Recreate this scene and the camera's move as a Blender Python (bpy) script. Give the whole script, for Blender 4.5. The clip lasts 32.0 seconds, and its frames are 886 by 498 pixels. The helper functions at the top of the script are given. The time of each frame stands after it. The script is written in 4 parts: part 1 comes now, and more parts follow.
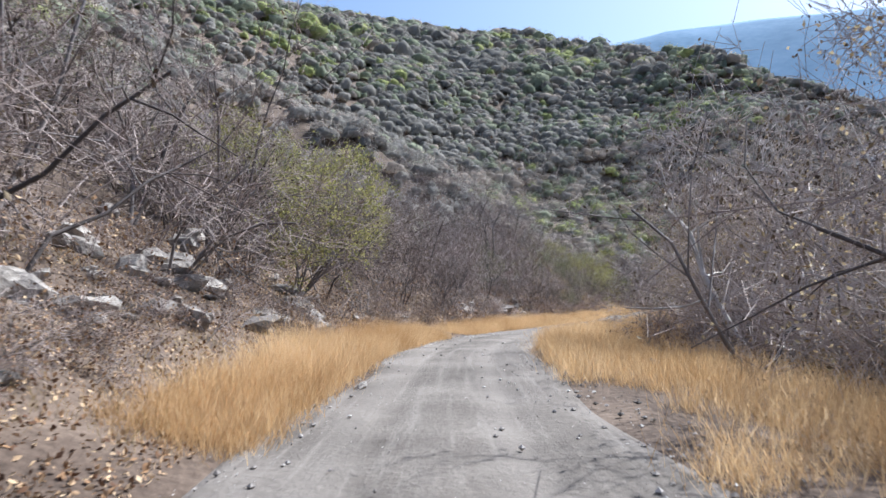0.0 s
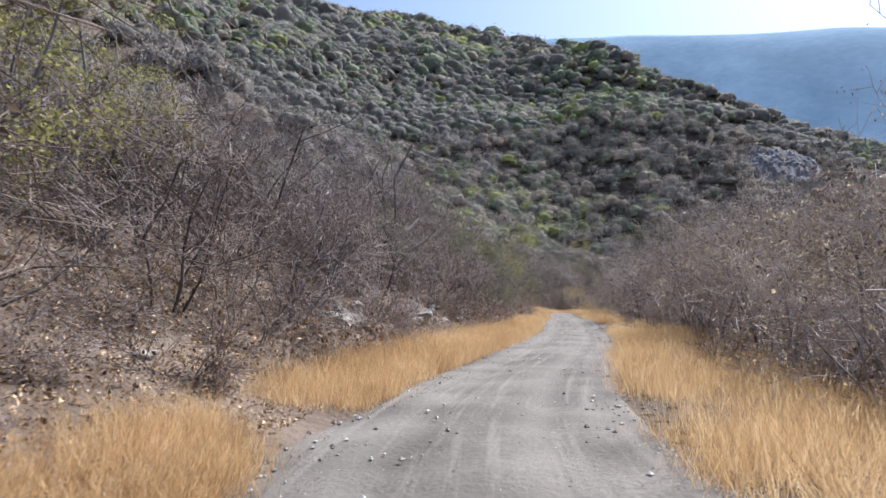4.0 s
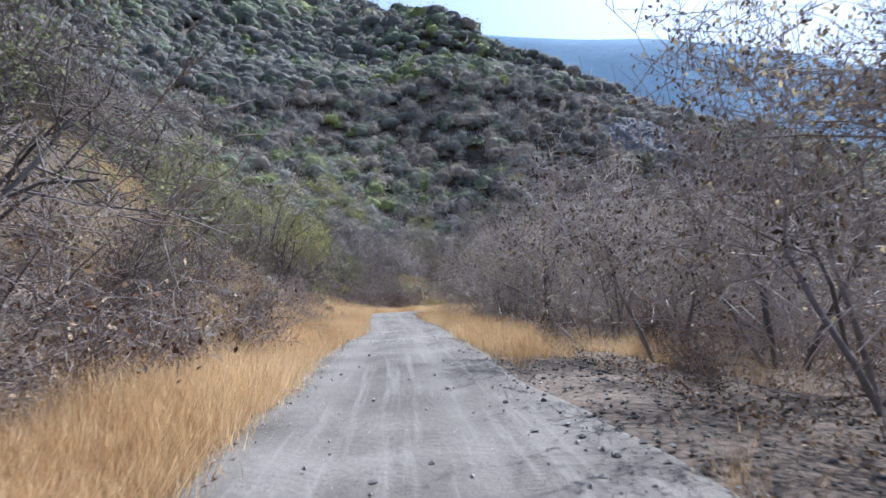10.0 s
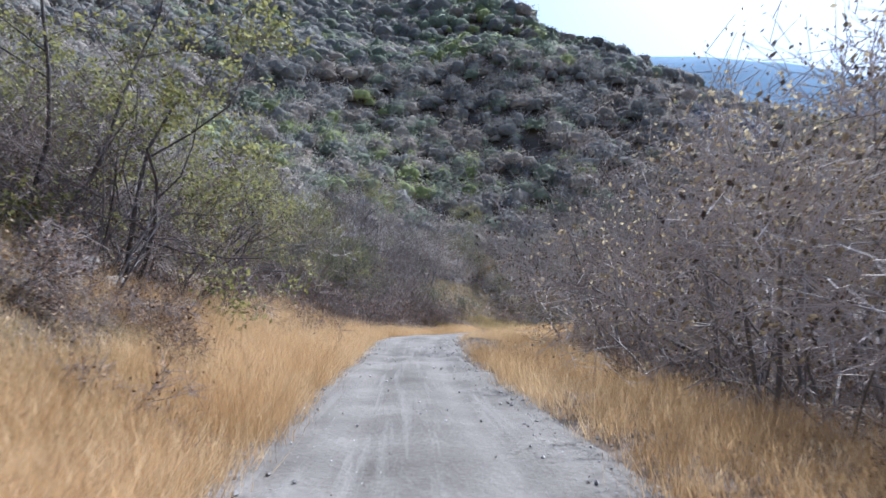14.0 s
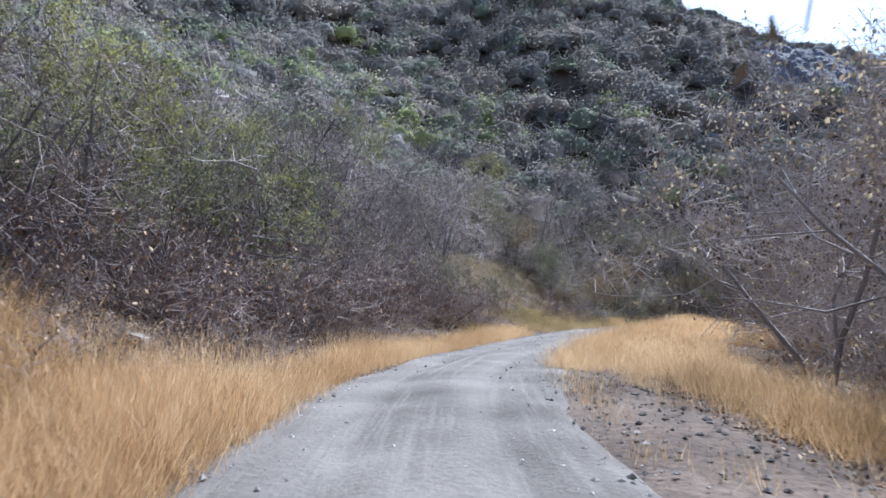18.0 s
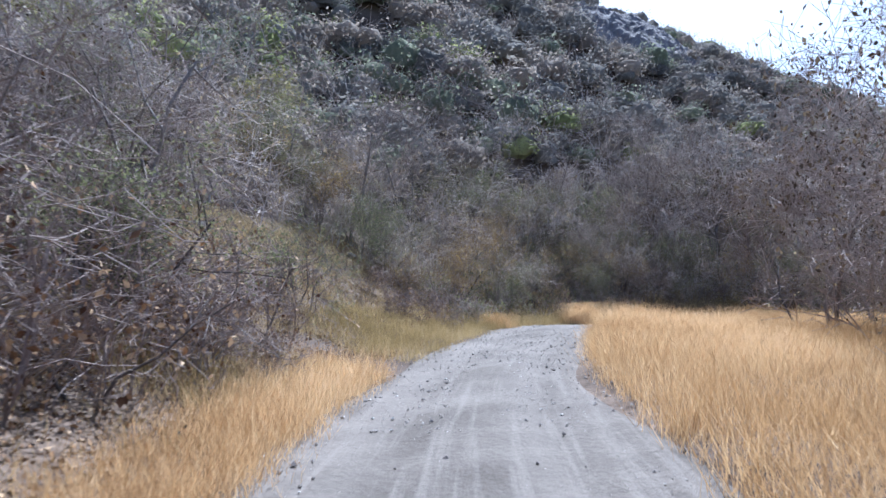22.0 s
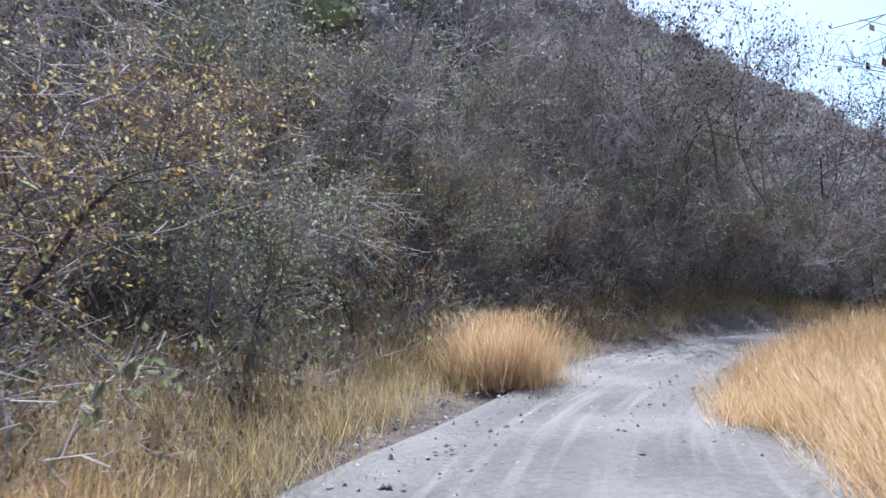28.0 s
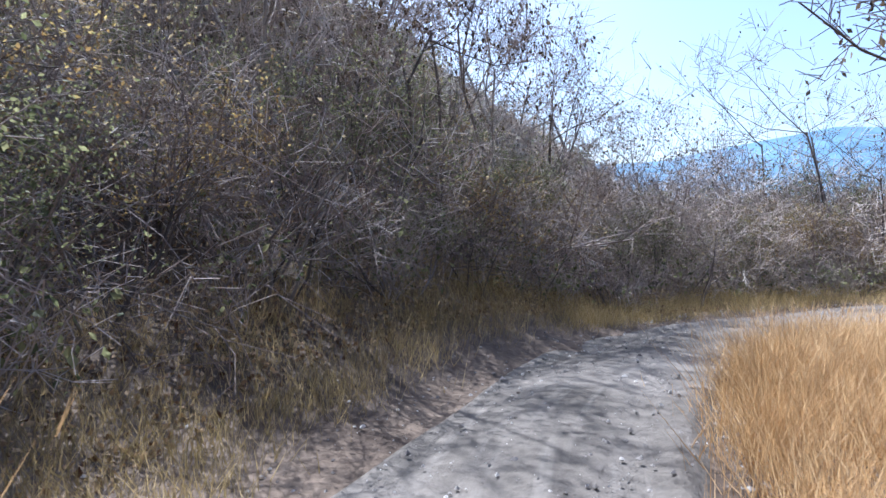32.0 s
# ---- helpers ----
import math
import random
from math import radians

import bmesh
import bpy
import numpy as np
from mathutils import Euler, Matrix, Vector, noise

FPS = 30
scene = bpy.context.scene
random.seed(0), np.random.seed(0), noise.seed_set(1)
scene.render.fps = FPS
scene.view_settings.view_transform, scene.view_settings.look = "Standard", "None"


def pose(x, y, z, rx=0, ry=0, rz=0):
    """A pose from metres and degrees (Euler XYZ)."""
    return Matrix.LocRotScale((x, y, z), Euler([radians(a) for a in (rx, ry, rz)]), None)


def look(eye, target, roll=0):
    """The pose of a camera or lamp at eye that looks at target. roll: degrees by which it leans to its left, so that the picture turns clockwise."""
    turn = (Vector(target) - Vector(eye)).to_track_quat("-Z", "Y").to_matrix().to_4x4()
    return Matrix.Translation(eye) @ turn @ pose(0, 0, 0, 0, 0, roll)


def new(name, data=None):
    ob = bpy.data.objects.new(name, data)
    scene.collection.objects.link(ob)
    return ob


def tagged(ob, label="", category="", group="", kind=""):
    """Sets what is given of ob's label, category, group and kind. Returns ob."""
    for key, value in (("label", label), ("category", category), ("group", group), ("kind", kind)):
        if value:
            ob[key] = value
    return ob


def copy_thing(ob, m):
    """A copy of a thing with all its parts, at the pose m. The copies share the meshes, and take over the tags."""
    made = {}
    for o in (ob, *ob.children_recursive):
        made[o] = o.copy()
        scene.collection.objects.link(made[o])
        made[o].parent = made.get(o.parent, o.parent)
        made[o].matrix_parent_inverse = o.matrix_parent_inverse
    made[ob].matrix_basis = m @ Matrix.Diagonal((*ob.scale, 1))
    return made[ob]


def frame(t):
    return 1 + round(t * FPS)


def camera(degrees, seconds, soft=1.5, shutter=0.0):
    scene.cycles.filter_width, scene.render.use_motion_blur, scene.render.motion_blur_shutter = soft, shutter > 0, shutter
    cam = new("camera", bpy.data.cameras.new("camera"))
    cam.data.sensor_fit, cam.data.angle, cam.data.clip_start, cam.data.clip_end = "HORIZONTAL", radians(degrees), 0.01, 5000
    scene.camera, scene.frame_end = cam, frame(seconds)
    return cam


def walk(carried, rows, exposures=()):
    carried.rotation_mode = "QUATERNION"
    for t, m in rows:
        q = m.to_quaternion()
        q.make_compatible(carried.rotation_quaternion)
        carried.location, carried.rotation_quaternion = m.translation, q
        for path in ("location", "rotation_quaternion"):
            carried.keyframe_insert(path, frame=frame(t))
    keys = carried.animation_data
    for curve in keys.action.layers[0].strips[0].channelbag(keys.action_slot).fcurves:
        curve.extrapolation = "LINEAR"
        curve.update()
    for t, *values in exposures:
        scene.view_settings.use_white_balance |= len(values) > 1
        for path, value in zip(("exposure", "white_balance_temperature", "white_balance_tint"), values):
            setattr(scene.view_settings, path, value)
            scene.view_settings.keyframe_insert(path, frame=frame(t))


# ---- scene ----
# camera: a drive of 145 m along a dirt road, x, y, z, heading, pitch, roll
cam = camera(68.7, 32.0, soft=1.5, shutter=0.2)
PATH = [
    (0, -0.00, -0.00, 1.45, 4.96, 5.21, -1.18),
    (0.5, -0.25, 2.77, 1.52, 3.89, 5.32, -1.01),
    (1, -0.49, 5.48, 1.58, 2.62, 4.80, -0.88),
    (1.5, -0.66, 7.98, 1.64, 2.12, 5.51, -0.01),
    (2, -0.80, 10.36, 1.66, 1.17, 4.56, 0.34),
    (2.5, -0.92, 12.60, 1.73, 0.51, 4.57, -0.01),
    (3, -1.01, 14.70, 1.76, -1.09, 3.80, -1.10),
    (3.5, -1.02, 16.77, 1.79, -3.15, 4.42, -0.60),
    (5.5, -0.21, 25.15, 1.74, -13.79, 4.36, -0.76),
    (6, 0.47, 27.76, 1.73, -16.89, 3.81, -0.58),
    (6.5, 1.30, 30.49, 1.72, -19.70, 4.02, -0.12),
    (7, 2.26, 33.23, 1.69, -21.60, 4.07, -0.55),
    (7.5, 3.33, 35.99, 1.71, -23.00, 4.47, -1.86),
    (8, 4.43, 38.65, 1.72, -23.84, 4.22, -2.67),
    (8.5, 5.44, 41.22, 1.71, -23.49, 4.06, -2.73),
    (9, 6.33, 43.71, 1.69, -21.62, 3.81, -2.75),
    (9.5, 7.22, 46.50, 1.70, -20.80, 3.66, -2.03),
    (10, 8.06, 49.15, 1.67, -19.62, 4.00, -1.98),
    (10.5, 8.90, 51.89, 1.69, -18.98, 4.54, -2.51),
    (11, 9.65, 54.59, 1.71, -18.35, 4.37, -1.42),
    (11.5, 10.40, 57.21, 1.73, -17.53, 3.68, -2.01),
    (12, 11.18, 59.95, 1.79, -17.09, 5.08, -1.85),
    (12.5, 11.96, 63.00, 1.83, -16.61, 5.26, -1.13),
    (13, 12.73, 66.18, 1.84, -17.20, 5.39, -0.79),
    (13.5, 13.60, 68.97, 1.77, -16.12, 4.90, 0.96),
    (14, 14.55, 71.79, 1.63, -16.26, 5.36, 0.55),
    (14.5, 15.56, 74.72, 1.59, -16.34, 5.32, -0.51),
    (16.5, 17.88, 85.42, 1.57, -16.70, 5.03, 0.66),
    (17, 18.52, 87.97, 1.58, -17.31, 4.58, -0.15),
    (17.5, 19.18, 90.49, 1.59, -16.60, 4.91, -0.47),
    (18, 19.82, 93.15, 1.62, -16.19, 4.44, -0.33),
    (18.5, 20.35, 95.54, 1.61, -16.12, 3.76, 0.27),
    (19, 20.98, 97.92, 1.64, -16.79, 4.59, -0.45),
    (19.5, 21.63, 100.20, 1.66, -18.17, 3.81, -1.81),
    (20, 22.29, 102.35, 1.68, -20.18, 4.17, -1.51),
    (20.5, 23.09, 104.45, 1.66, -23.34, 3.17, -2.14),
    (21, 24.12, 106.63, 1.59, -27.30, 3.25, -2.08),
    (21.5, 25.22, 108.65, 1.54, -31.20, 3.08, -2.23),
    (22, 26.42, 110.55, 1.49, -34.40, 3.32, -2.43),
    (22.5, 27.69, 112.38, 1.44, -36.88, 3.26, -1.92),
    (23, 29.01, 114.17, 1.41, -39.12, 3.28, -1.69),
    (23.5, 30.29, 115.81, 1.39, -40.73, 3.38, 0.21),
    (24, 31.46, 117.27, 1.39, -41.98, 3.88, -0.17),
    (24.5, 32.64, 118.66, 1.40, -43.42, 3.80, -0.26),
    (25, 33.84, 119.97, 1.41, -45.17, 2.89, 0.24),
    (25.5, 35.00, 121.19, 1.41, -45.28, 3.78, 0.07),
    (27.5, 39.41, 125.15, 1.41, -47.59, 2.31, 1.46),
    (28, 40.47, 126.07, 1.37, -50.54, 0.48, -2.57),
    (28.5, 41.48, 126.89, 1.33, -53.78, 2.28, 0.17),
    (29, 42.58, 127.63, 1.33, -58.56, 2.11, -0.87),
    (29.5, 43.70, 128.28, 1.28, -64.39, 1.97, -2.07),
    (30, 44.80, 128.78, 1.22, -69.64, 0.47, -0.57),
    (30.5, 45.81, 129.15, 1.13, -73.81, 0.09, -2.02),
    (31, 46.70, 129.42, 1.06, -75.82, -0.54, 0.10),
    (31.5, 47.52, 129.65, 0.99, -77.49, -0.95, -1.82),
    (32, 48.30, 129.84, 0.92, -78.35, -1.32, -1.69),
]


def car_pose(x, y, z, yaw, pitch, roll):
    return Matrix.Translation((x, y, z)) @ Euler((0, 0, radians(yaw))).to_matrix().to_4x4() @ pose(0, 0, 0, 90 + pitch) @ pose(0, 0, 0, 0, 0, roll)


walk(cam, [(row[0], car_pose(*row[1:])) for row in PATH], [(0.0, 1.25, 5750, 8), (1.0, 1.05, 5850, 8), (2.0, 1.12, 5900, 10), (3.5, 1.1, 5900, 10), (6.0, 1.08, 5500, 8), (16.0, 1.15, 5250, 8), (20.0, 1.2, 5150, 9), (25.0, 1.38, 5150, 10), (29.0, 1.42, 5200, 9), (32.0, 1.52, 5450, 10)])

# ---- light: clear dry-season sky, sun ahead and to the right of the drive ----
SUN_AZ, SUN_EL = 52.0, 50.0   # degrees clockwise from +y, and above the horizon
world = bpy.data.worlds.new("sky")
scene.world = world
world.use_nodes = True
wn = world.node_tree
sky = wn.nodes.new("ShaderNodeTexSky")
sky.sky_type, sky.sun_disc = "NISHITA", False
sky.sun_elevation, sky.sun_rotation = radians(SUN_EL), radians(SUN_AZ)
sky.altitude, sky.air_density, sky.dust_density, sky.ozone_density = 600, 1.0, 3.0, 1.3
wn.links.new(sky.outputs["Color"], wn.nodes["Background"].inputs["Color"])
wn.nodes["Background"].inputs["Strength"].default_value = 0.088
sun = new("sun", bpy.data.lights.new("sun", "SUN"))
sun.data.energy, sun.data.angle, sun.data.color = 5.0, radians(0.53), (1.0, 0.97, 0.92)
sx, sy, sz = math.sin(radians(SUN_AZ)) * math.cos(radians(SUN_EL)), math.cos(radians(SUN_AZ)) * math.cos(radians(SUN_EL)), math.sin(radians(SUN_EL))
sun.matrix_world = look((60 * sx, 60 * sy, 60 * sz), (0, 0, 0))


# ---- materials ----
def ramp_mat(name, colours, scale=3.0, fine=40.0, rough=0.9, bump=0.3, bump_dist=0.02, vary="", vary_amount=0.35, translucent=0.0, coord="Object", spec=0.2):
    """Surface of noise at two scales between the given colours, with fine relief."""
    m = bpy.data.materials.new(name)
    m.use_nodes = True
    nt = m.node_tree
    n, l = nt.nodes, nt.links
    bsdf = n["Principled BSDF"]
    tc = n.new("ShaderNodeTexCoord")
    big, small = n.new("ShaderNodeTexNoise"), n.new("ShaderNodeTexNoise")
    big.inputs["Scale"].default_value, big.inputs["Detail"].default_value = scale, 6
    small.inputs["Scale"].default_value, small.inputs["Detail"].default_value = fine, 4
    for t in (big, small):
        l.new(tc.outputs[coord], t.inputs["Vector"])
    mixn = n.new("ShaderNodeMath")
    mixn.operation = "MULTIPLY_ADD"
    mixn.inputs[1].default_value = 0.45
    sub = n.new("ShaderNodeMath")
    sub.operation = "MULTIPLY_ADD"
    sub.inputs[1].default_value, sub.inputs[2].default_value = 0.9, -0.17
    l.new(small.outputs["Fac"], mixn.inputs[0])
    l.new(big.outputs["Fac"], sub.inputs[0])
    l.new(sub.outputs[0], mixn.inputs[2])
    last = mixn.outputs[0]
    if vary:
        if vary == "object":
            src = n.new("ShaderNodeObjectInfo").outputs["Random"]
        else:
            src = n.new("ShaderNodeNewGeometry").outputs["Random Per Island"]
        add = n.new("ShaderNodeMath")
        add.operation = "MULTIPLY_ADD"
        add.inputs[1].default_value = vary_amount
        off = n.new("ShaderNodeMath")
        off.operation = "ADD"
        off.inputs[1].default_value = -vary_amount / 2
        l.new(src, add.inputs[0])
        l.new(last, off.inputs[0])
        l.new(off.outputs[0], add.inputs[2])
        last = add.outputs[0]
    cr = n.new("ShaderNodeValToRGB")
    els = cr.color_ramp.elements
    while len(els) < len(colours):
        els.new(0.5)
    for k, c in enumerate(colours):
        els[k].position = 0.25 + 0.5 * k / max(1, len(colours) - 1)
        els[k].color = (*c, 1)
    l.new(last, cr.inputs[0])
    l.new(cr.outputs[0], bsdf.inputs["Base Color"])
    bsdf.inputs["Roughness"].default_value = rough
    bsdf.inputs["Specular IOR Level"].default_value = spec
    if bump:
        b = n.new("ShaderNodeBump")
        b.inputs["Strength"].default_value, b.inputs["Distance"].default_value = bump, bump_dist
        l.new(small.outputs["Fac"], b.inputs["Height"])
        l.new(b.outputs[0], bsdf.inputs["Normal"])
    if translucent:
        tr, mx = n.new("ShaderNodeBsdfTranslucent"), n.new("ShaderNodeMixShader")
        l.new(cr.outputs[0], tr.inputs["Color"])
        mx.inputs[0].default_value = translucent
        l.new(bsdf.outputs[0], mx.inputs[1])
        l.new(tr.outputs[0], mx.inputs[2])
        l.new(mx.outputs[0], n["Material Output"].inputs["Surface"])
    return m


M_GROUND = ramp_mat("dry_ground", [(0.036, 0.026, 0.02), (0.076, 0.054, 0.041), (0.125, 0.092, 0.07), (0.185, 0.142, 0.112)], 0.35, 9, 0.95, 0.8, 0.06)
M_BARK = ramp_mat("grey_bark", [(0.06, 0.05, 0.046), (0.13, 0.112, 0.106), (0.22, 0.2, 0.19)], 1.2, 30, 0.9, 0.5, 0.01, "object", 0.4)
M_GREYBARK = ramp_mat("light_grey_bark", [(0.14, 0.122, 0.113), (0.24, 0.215, 0.2), (0.36, 0.33, 0.31)], 1.2, 30, 0.9, 0.5, 0.01, "object", 0.4)
M_TWIG = ramp_mat("mauve_twig", [(0.108, 0.082, 0.074), (0.212, 0.168, 0.152), (0.345, 0.29, 0.265)], 0.8, 12, 0.9, 0, 0.01, "object", 0.4)
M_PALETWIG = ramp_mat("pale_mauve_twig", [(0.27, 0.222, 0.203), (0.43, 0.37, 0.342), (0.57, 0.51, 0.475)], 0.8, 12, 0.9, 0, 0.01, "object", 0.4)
M_DRYLEAF = ramp_mat("tan_dry_leaf", [(0.1, 0.07, 0.042), (0.25, 0.19, 0.115), (0.43, 0.35, 0.215)], 0.7, 5, 0.8, 0, 0.01, "island", 0.7, 0.5)
M_PALE = ramp_mat("pale_bark", [(0.3, 0.27, 0.24), (0.5, 0.46, 0.42), (0.62, 0.58, 0.54)], 2, 25, 0.85, 0.4, 0.01)
M_GREEN = ramp_mat("yellow_green_leaf", [(0.12, 0.122, 0.042), (0.25, 0.24, 0.08), (0.4, 0.365, 0.14)], 0.7, 5, 0.7, 0, 0.01, "island", 0.6, 0.35)
M_OLIVE = ramp_mat("olive_leaf", [(0.07, 0.08, 0.04), (0.15, 0.16, 0.08), (0.27, 0.27, 0.14)], 0.7, 5, 0.7, 0, 0.01, "island", 0.6, 0.5)
M_DARKLEAF = ramp_mat("dark_dry_leaf", [(0.05, 0.035, 0.025), (0.11, 0.08, 0.055), (0.22, 0.17, 0.11)], 0.7, 5, 0.8, 0, 0.01, "island", 0.6, 0.2)
M_RUSSET = ramp_mat("russet_leaf", [(0.14, 0.085, 0.035), (0.27, 0.18, 0.075), (0.4, 0.31, 0.13)], 0.7, 5, 0.8, 0, 0.01, "island", 0.7, 0.5)
M_GRASS = ramp_mat("golden_dry_grass", [(0.33, 0.195, 0.085), (0.56, 0.375, 0.19), (0.72, 0.54, 0.33)], 0.25, 3, 0.75, 0, 0.01, "island", 0.45, 0.45)
M_STRAW = ramp_mat("pale_green_straw", [(0.2, 0.152, 0.066), (0.37, 0.275, 0.125), (0.54, 0.42, 0.23)], 0.3, 3, 0.8, 0, 0.01, "island", 0.5, 0.4)
M_LITTER = ramp_mat("leaf_litter", [(0.09, 0.045, 0.025), (0.27, 0.16, 0.085), (0.52, 0.38, 0.24)], 0.5, 4, 0.85, 0, 0.01, "island", 0.8, 0.1)
M_STONE = ramp_mat("pale_stone", [(0.12, 0.106, 0.096), (0.23, 0.205, 0.185), (0.38, 0.35, 0.315)], 1.5, 14, 0.9, 0.7, 0.03, "object", 0.3)
M_GRAVEL = ramp_mat("gravel_stone", [(0.17, 0.153, 0.143), (0.31, 0.282, 0.262), (0.47, 0.44, 0.41)], 1.5, 14, 0.92, 0.5, 0.01, "island", 0.7)
M_RUBBLE = ramp_mat("dark_rubble", [(0.05, 0.045, 0.04), (0.1, 0.09, 0.083), (0.18, 0.165, 0.152)], 1.5, 14, 0.95, 0.6, 0.01, "island", 0.6)
M_FAR1 = ramp_mat("hill_scrub_grey", [(0.18, 0.17, 0.154), (0.25, 0.236, 0.214), (0.31, 0.293, 0.268)], 0.13, 2.6, 0.95, 0.5, 0.3, "island", 0.35, 0.45, spec=0.05)
M_FAR2 = ramp_mat("hill_scrub_green", [(0.15, 0.168, 0.122), (0.235, 0.255, 0.182), (0.33, 0.345, 0.25)], 0.13, 2.6, 0.95, 0.5, 0.3, "island", 0.4, 0.45, spec=0.05)
M_FAR3 = ramp_mat("hill_scrub_bright", [(0.19, 0.215, 0.09), (0.3, 0.325, 0.14), (0.42, 0.43, 0.2)], 0.13, 2.6, 0.95, 0.5, 0.3, "island", 0.4, 0.45, spec=0.05)
M_FAR4 = ramp_mat("hill_scrub_brown", [(0.23, 0.197, 0.168), (0.34, 0.292, 0.25), (0.46, 0.405, 0.35)], 0.13, 2.6, 0.95, 0.5, 0.3, "island", 0.35, 0.45, spec=0.05)
M_CLIFF = ramp_mat("streaked_cliff_rock", [(0.09, 0.085, 0.095), (0.17, 0.16, 0.17), (0.27, 0.255, 0.26)], 0.25, 1.6, 0.95, 0.9, 0.5)
# forest whose base colour is tinted blue to stand in for distance haze
M_MOUNTAIN = ramp_mat("haze_blue_forest", [(0.062, 0.13, 0.215), (0.092, 0.175, 0.275), (0.13, 0.22, 0.33)], 0.006, 0.05, 1.0, 0, 1)


# ---- mesh helpers ----
def mesh_of(name, verts, faces, material, smooth=False, uv=None):
    """A mesh from numpy arrays: verts n x 3, faces m x 3 or m x 4."""
    me = bpy.data.meshes.new(name)
    verts, faces = np.asarray(verts, np.float32), np.asarray(faces, np.int32)
    k = faces.shape[1]
    me.vertices.add(len(verts))
    me.vertices.foreach_set("co", verts.ravel())
    me.loops.add(faces.size)
    me.loops.foreach_set("vertex_index", faces.ravel())
    me.polygons.add(len(faces))
    me.polygons.foreach_set("loop_start", np.arange(0, faces.size, k, dtype=np.int32))
    me.polygons.foreach_set("use_smooth", np.full(len(faces), smooth))
    if uv is not None:
        lay = me.uv_layers.new(name="across")
        lay.data.foreach_set("uv", np.asarray(uv, np.float32)[faces.ravel()].ravel())
    me.update(calc_edges=True)
    me.validate()
    me.materials.append(material)
    return me


def part(name, me, parent, label=""):
    """Links a mesh as one part under a thing or part."""
    ob = new(name, me)
    ob.parent = parent
    return tagged(ob, label)


def empty_thing(name, m, label, category, group=""):
    ob = new(name)
    ob.matrix_world = m
    ob.empty_display_size = 0.3
    return tagged(ob, label, category, group)


def joined(pieces):
    """One verts, faces pair from many."""
    vs, fs, base = [], [], 0
    for v, f in pieces:
        vs.append(v)
        fs.append(f + base)
        base += len(v)
    return np.concatenate(vs), np.concatenate(fs)


# ---- plan: the road's line, and the lie of the land ----
def road_line():
    t = np.array([r[0] for r in PATH])
    p = np.array([r[1:4] for r in PATH])
    tt = np.arange(0, 32.01, 0.1)
    c = np.stack([np.interp(tt, t, p[:, k]) for k in range(3)], 1)
    c[:, 2] -= 1.45
    ker = np.ones(15) / 15
    pad = np.concatenate([np.repeat(c[:1], 7, 0) + (c[0] - c[7]) * 0, c, np.repeat(c[-1:], 7, 0)])
    sm = np.stack([np.convolve(pad[:, k], ker, "valid") for k in range(3)], 1)
    c[8:-8] = sm[8:-8]
    back = (c[0] - c[12]) / np.linalg.norm(c[0] - c[12])
    back[2] = 0
    head = [c[0] + back * k for k in np.arange(45, 0, -1.0)]
    tail, p0, yaw = [], c[-1].copy(), radians(-79)
    for k in range(90):
        yaw -= radians(2.0 if k < 4 else 5.0 if k < 19 else 0.0)
        p0 = p0 + np.array([-math.sin(yaw), math.cos(yaw), -0.03 if k < 15 else 0.0])
        tail.append(p0.copy())
    c = np.concatenate([head, c, tail])
    s = np.r_[0, np.cumsum(np.linalg.norm(np.diff(c[:, :2], axis=0), axis=1))]
    even = np.arange(0, s[-1], 0.5)
    c = np.stack([np.interp(even, s, c[:, k]) for k in range(3)], 1)
    return c, even - 45.0


LINE, LINE_S = road_line()
TAN = np.gradient(LINE[:, :2], axis=0)
TAN /= np.linalg.norm(TAN, axis=1)[:, None]


def road_coords(x, y):
    """Along s, across d (right of the road is positive) and the road's height at the nearest place."""
    x, y = np.ravel(x).astype(float), np.ravel(y).astype(float)
    idx = np.empty(len(x), int)
    for a in range(0, len(x), 4000):
        b = slice(a, a + 4000)
        idx[b] = np.argmin((x[b, None] - LINE[None, :, 0]) ** 2 + (y[b, None] - LINE[None, :, 1]) ** 2, 1)
    dx, dy = x - LINE[idx, 0], y - LINE[idx, 1]
    side = TAN[idx, 0] * dy - TAN[idx, 1] * dx
    return LINE_S[idx], -np.sign(side) * np.hypot(dx, dy), LINE[idx, 2]


def at_road(s, d):
    """The plan place at s along and d to the right of the road."""
    k = int(np.clip(round((s + 45.0) / 0.5), 0, len(LINE) - 1))
    return LINE[k, 0] + TAN[k, 1] * d, LINE[k, 1] - TAN[k, 0] * d


CREST = np.array([(-420, 560, 300), (-110, 470, 228), (26, 432, 188), (76, 291, 124), (108, 248, 82), (137, 221, 60), (148, 199, 48), (175, 182, 50), (190, 160, 39), (205, 130, 26), (214, 95, 14), (222, 50, 2), (240, -250, 0)], float)
NOISE = [(random.uniform(0, 6.28), random.uniform(0, 6.28), 2 ** (k / 2.0)) for k in range(14)]


def lumps(x, y, size):
    """Cheap smooth noise, about -1 to 1."""
    out = np.zeros(np.shape(x))
    for k, (a, b, f) in enumerate(NOISE):
        ang = k * 2.4
        out = out + np.sin((x * math.cos(ang) + y * math.sin(ang)) * f * 1.7 / size + a + 1.3 * np.sin((x * math.sin(ang) - y * math.cos(ang)) * f * 0.9 / size + b)) / f ** 0.9
    return out / 3.2


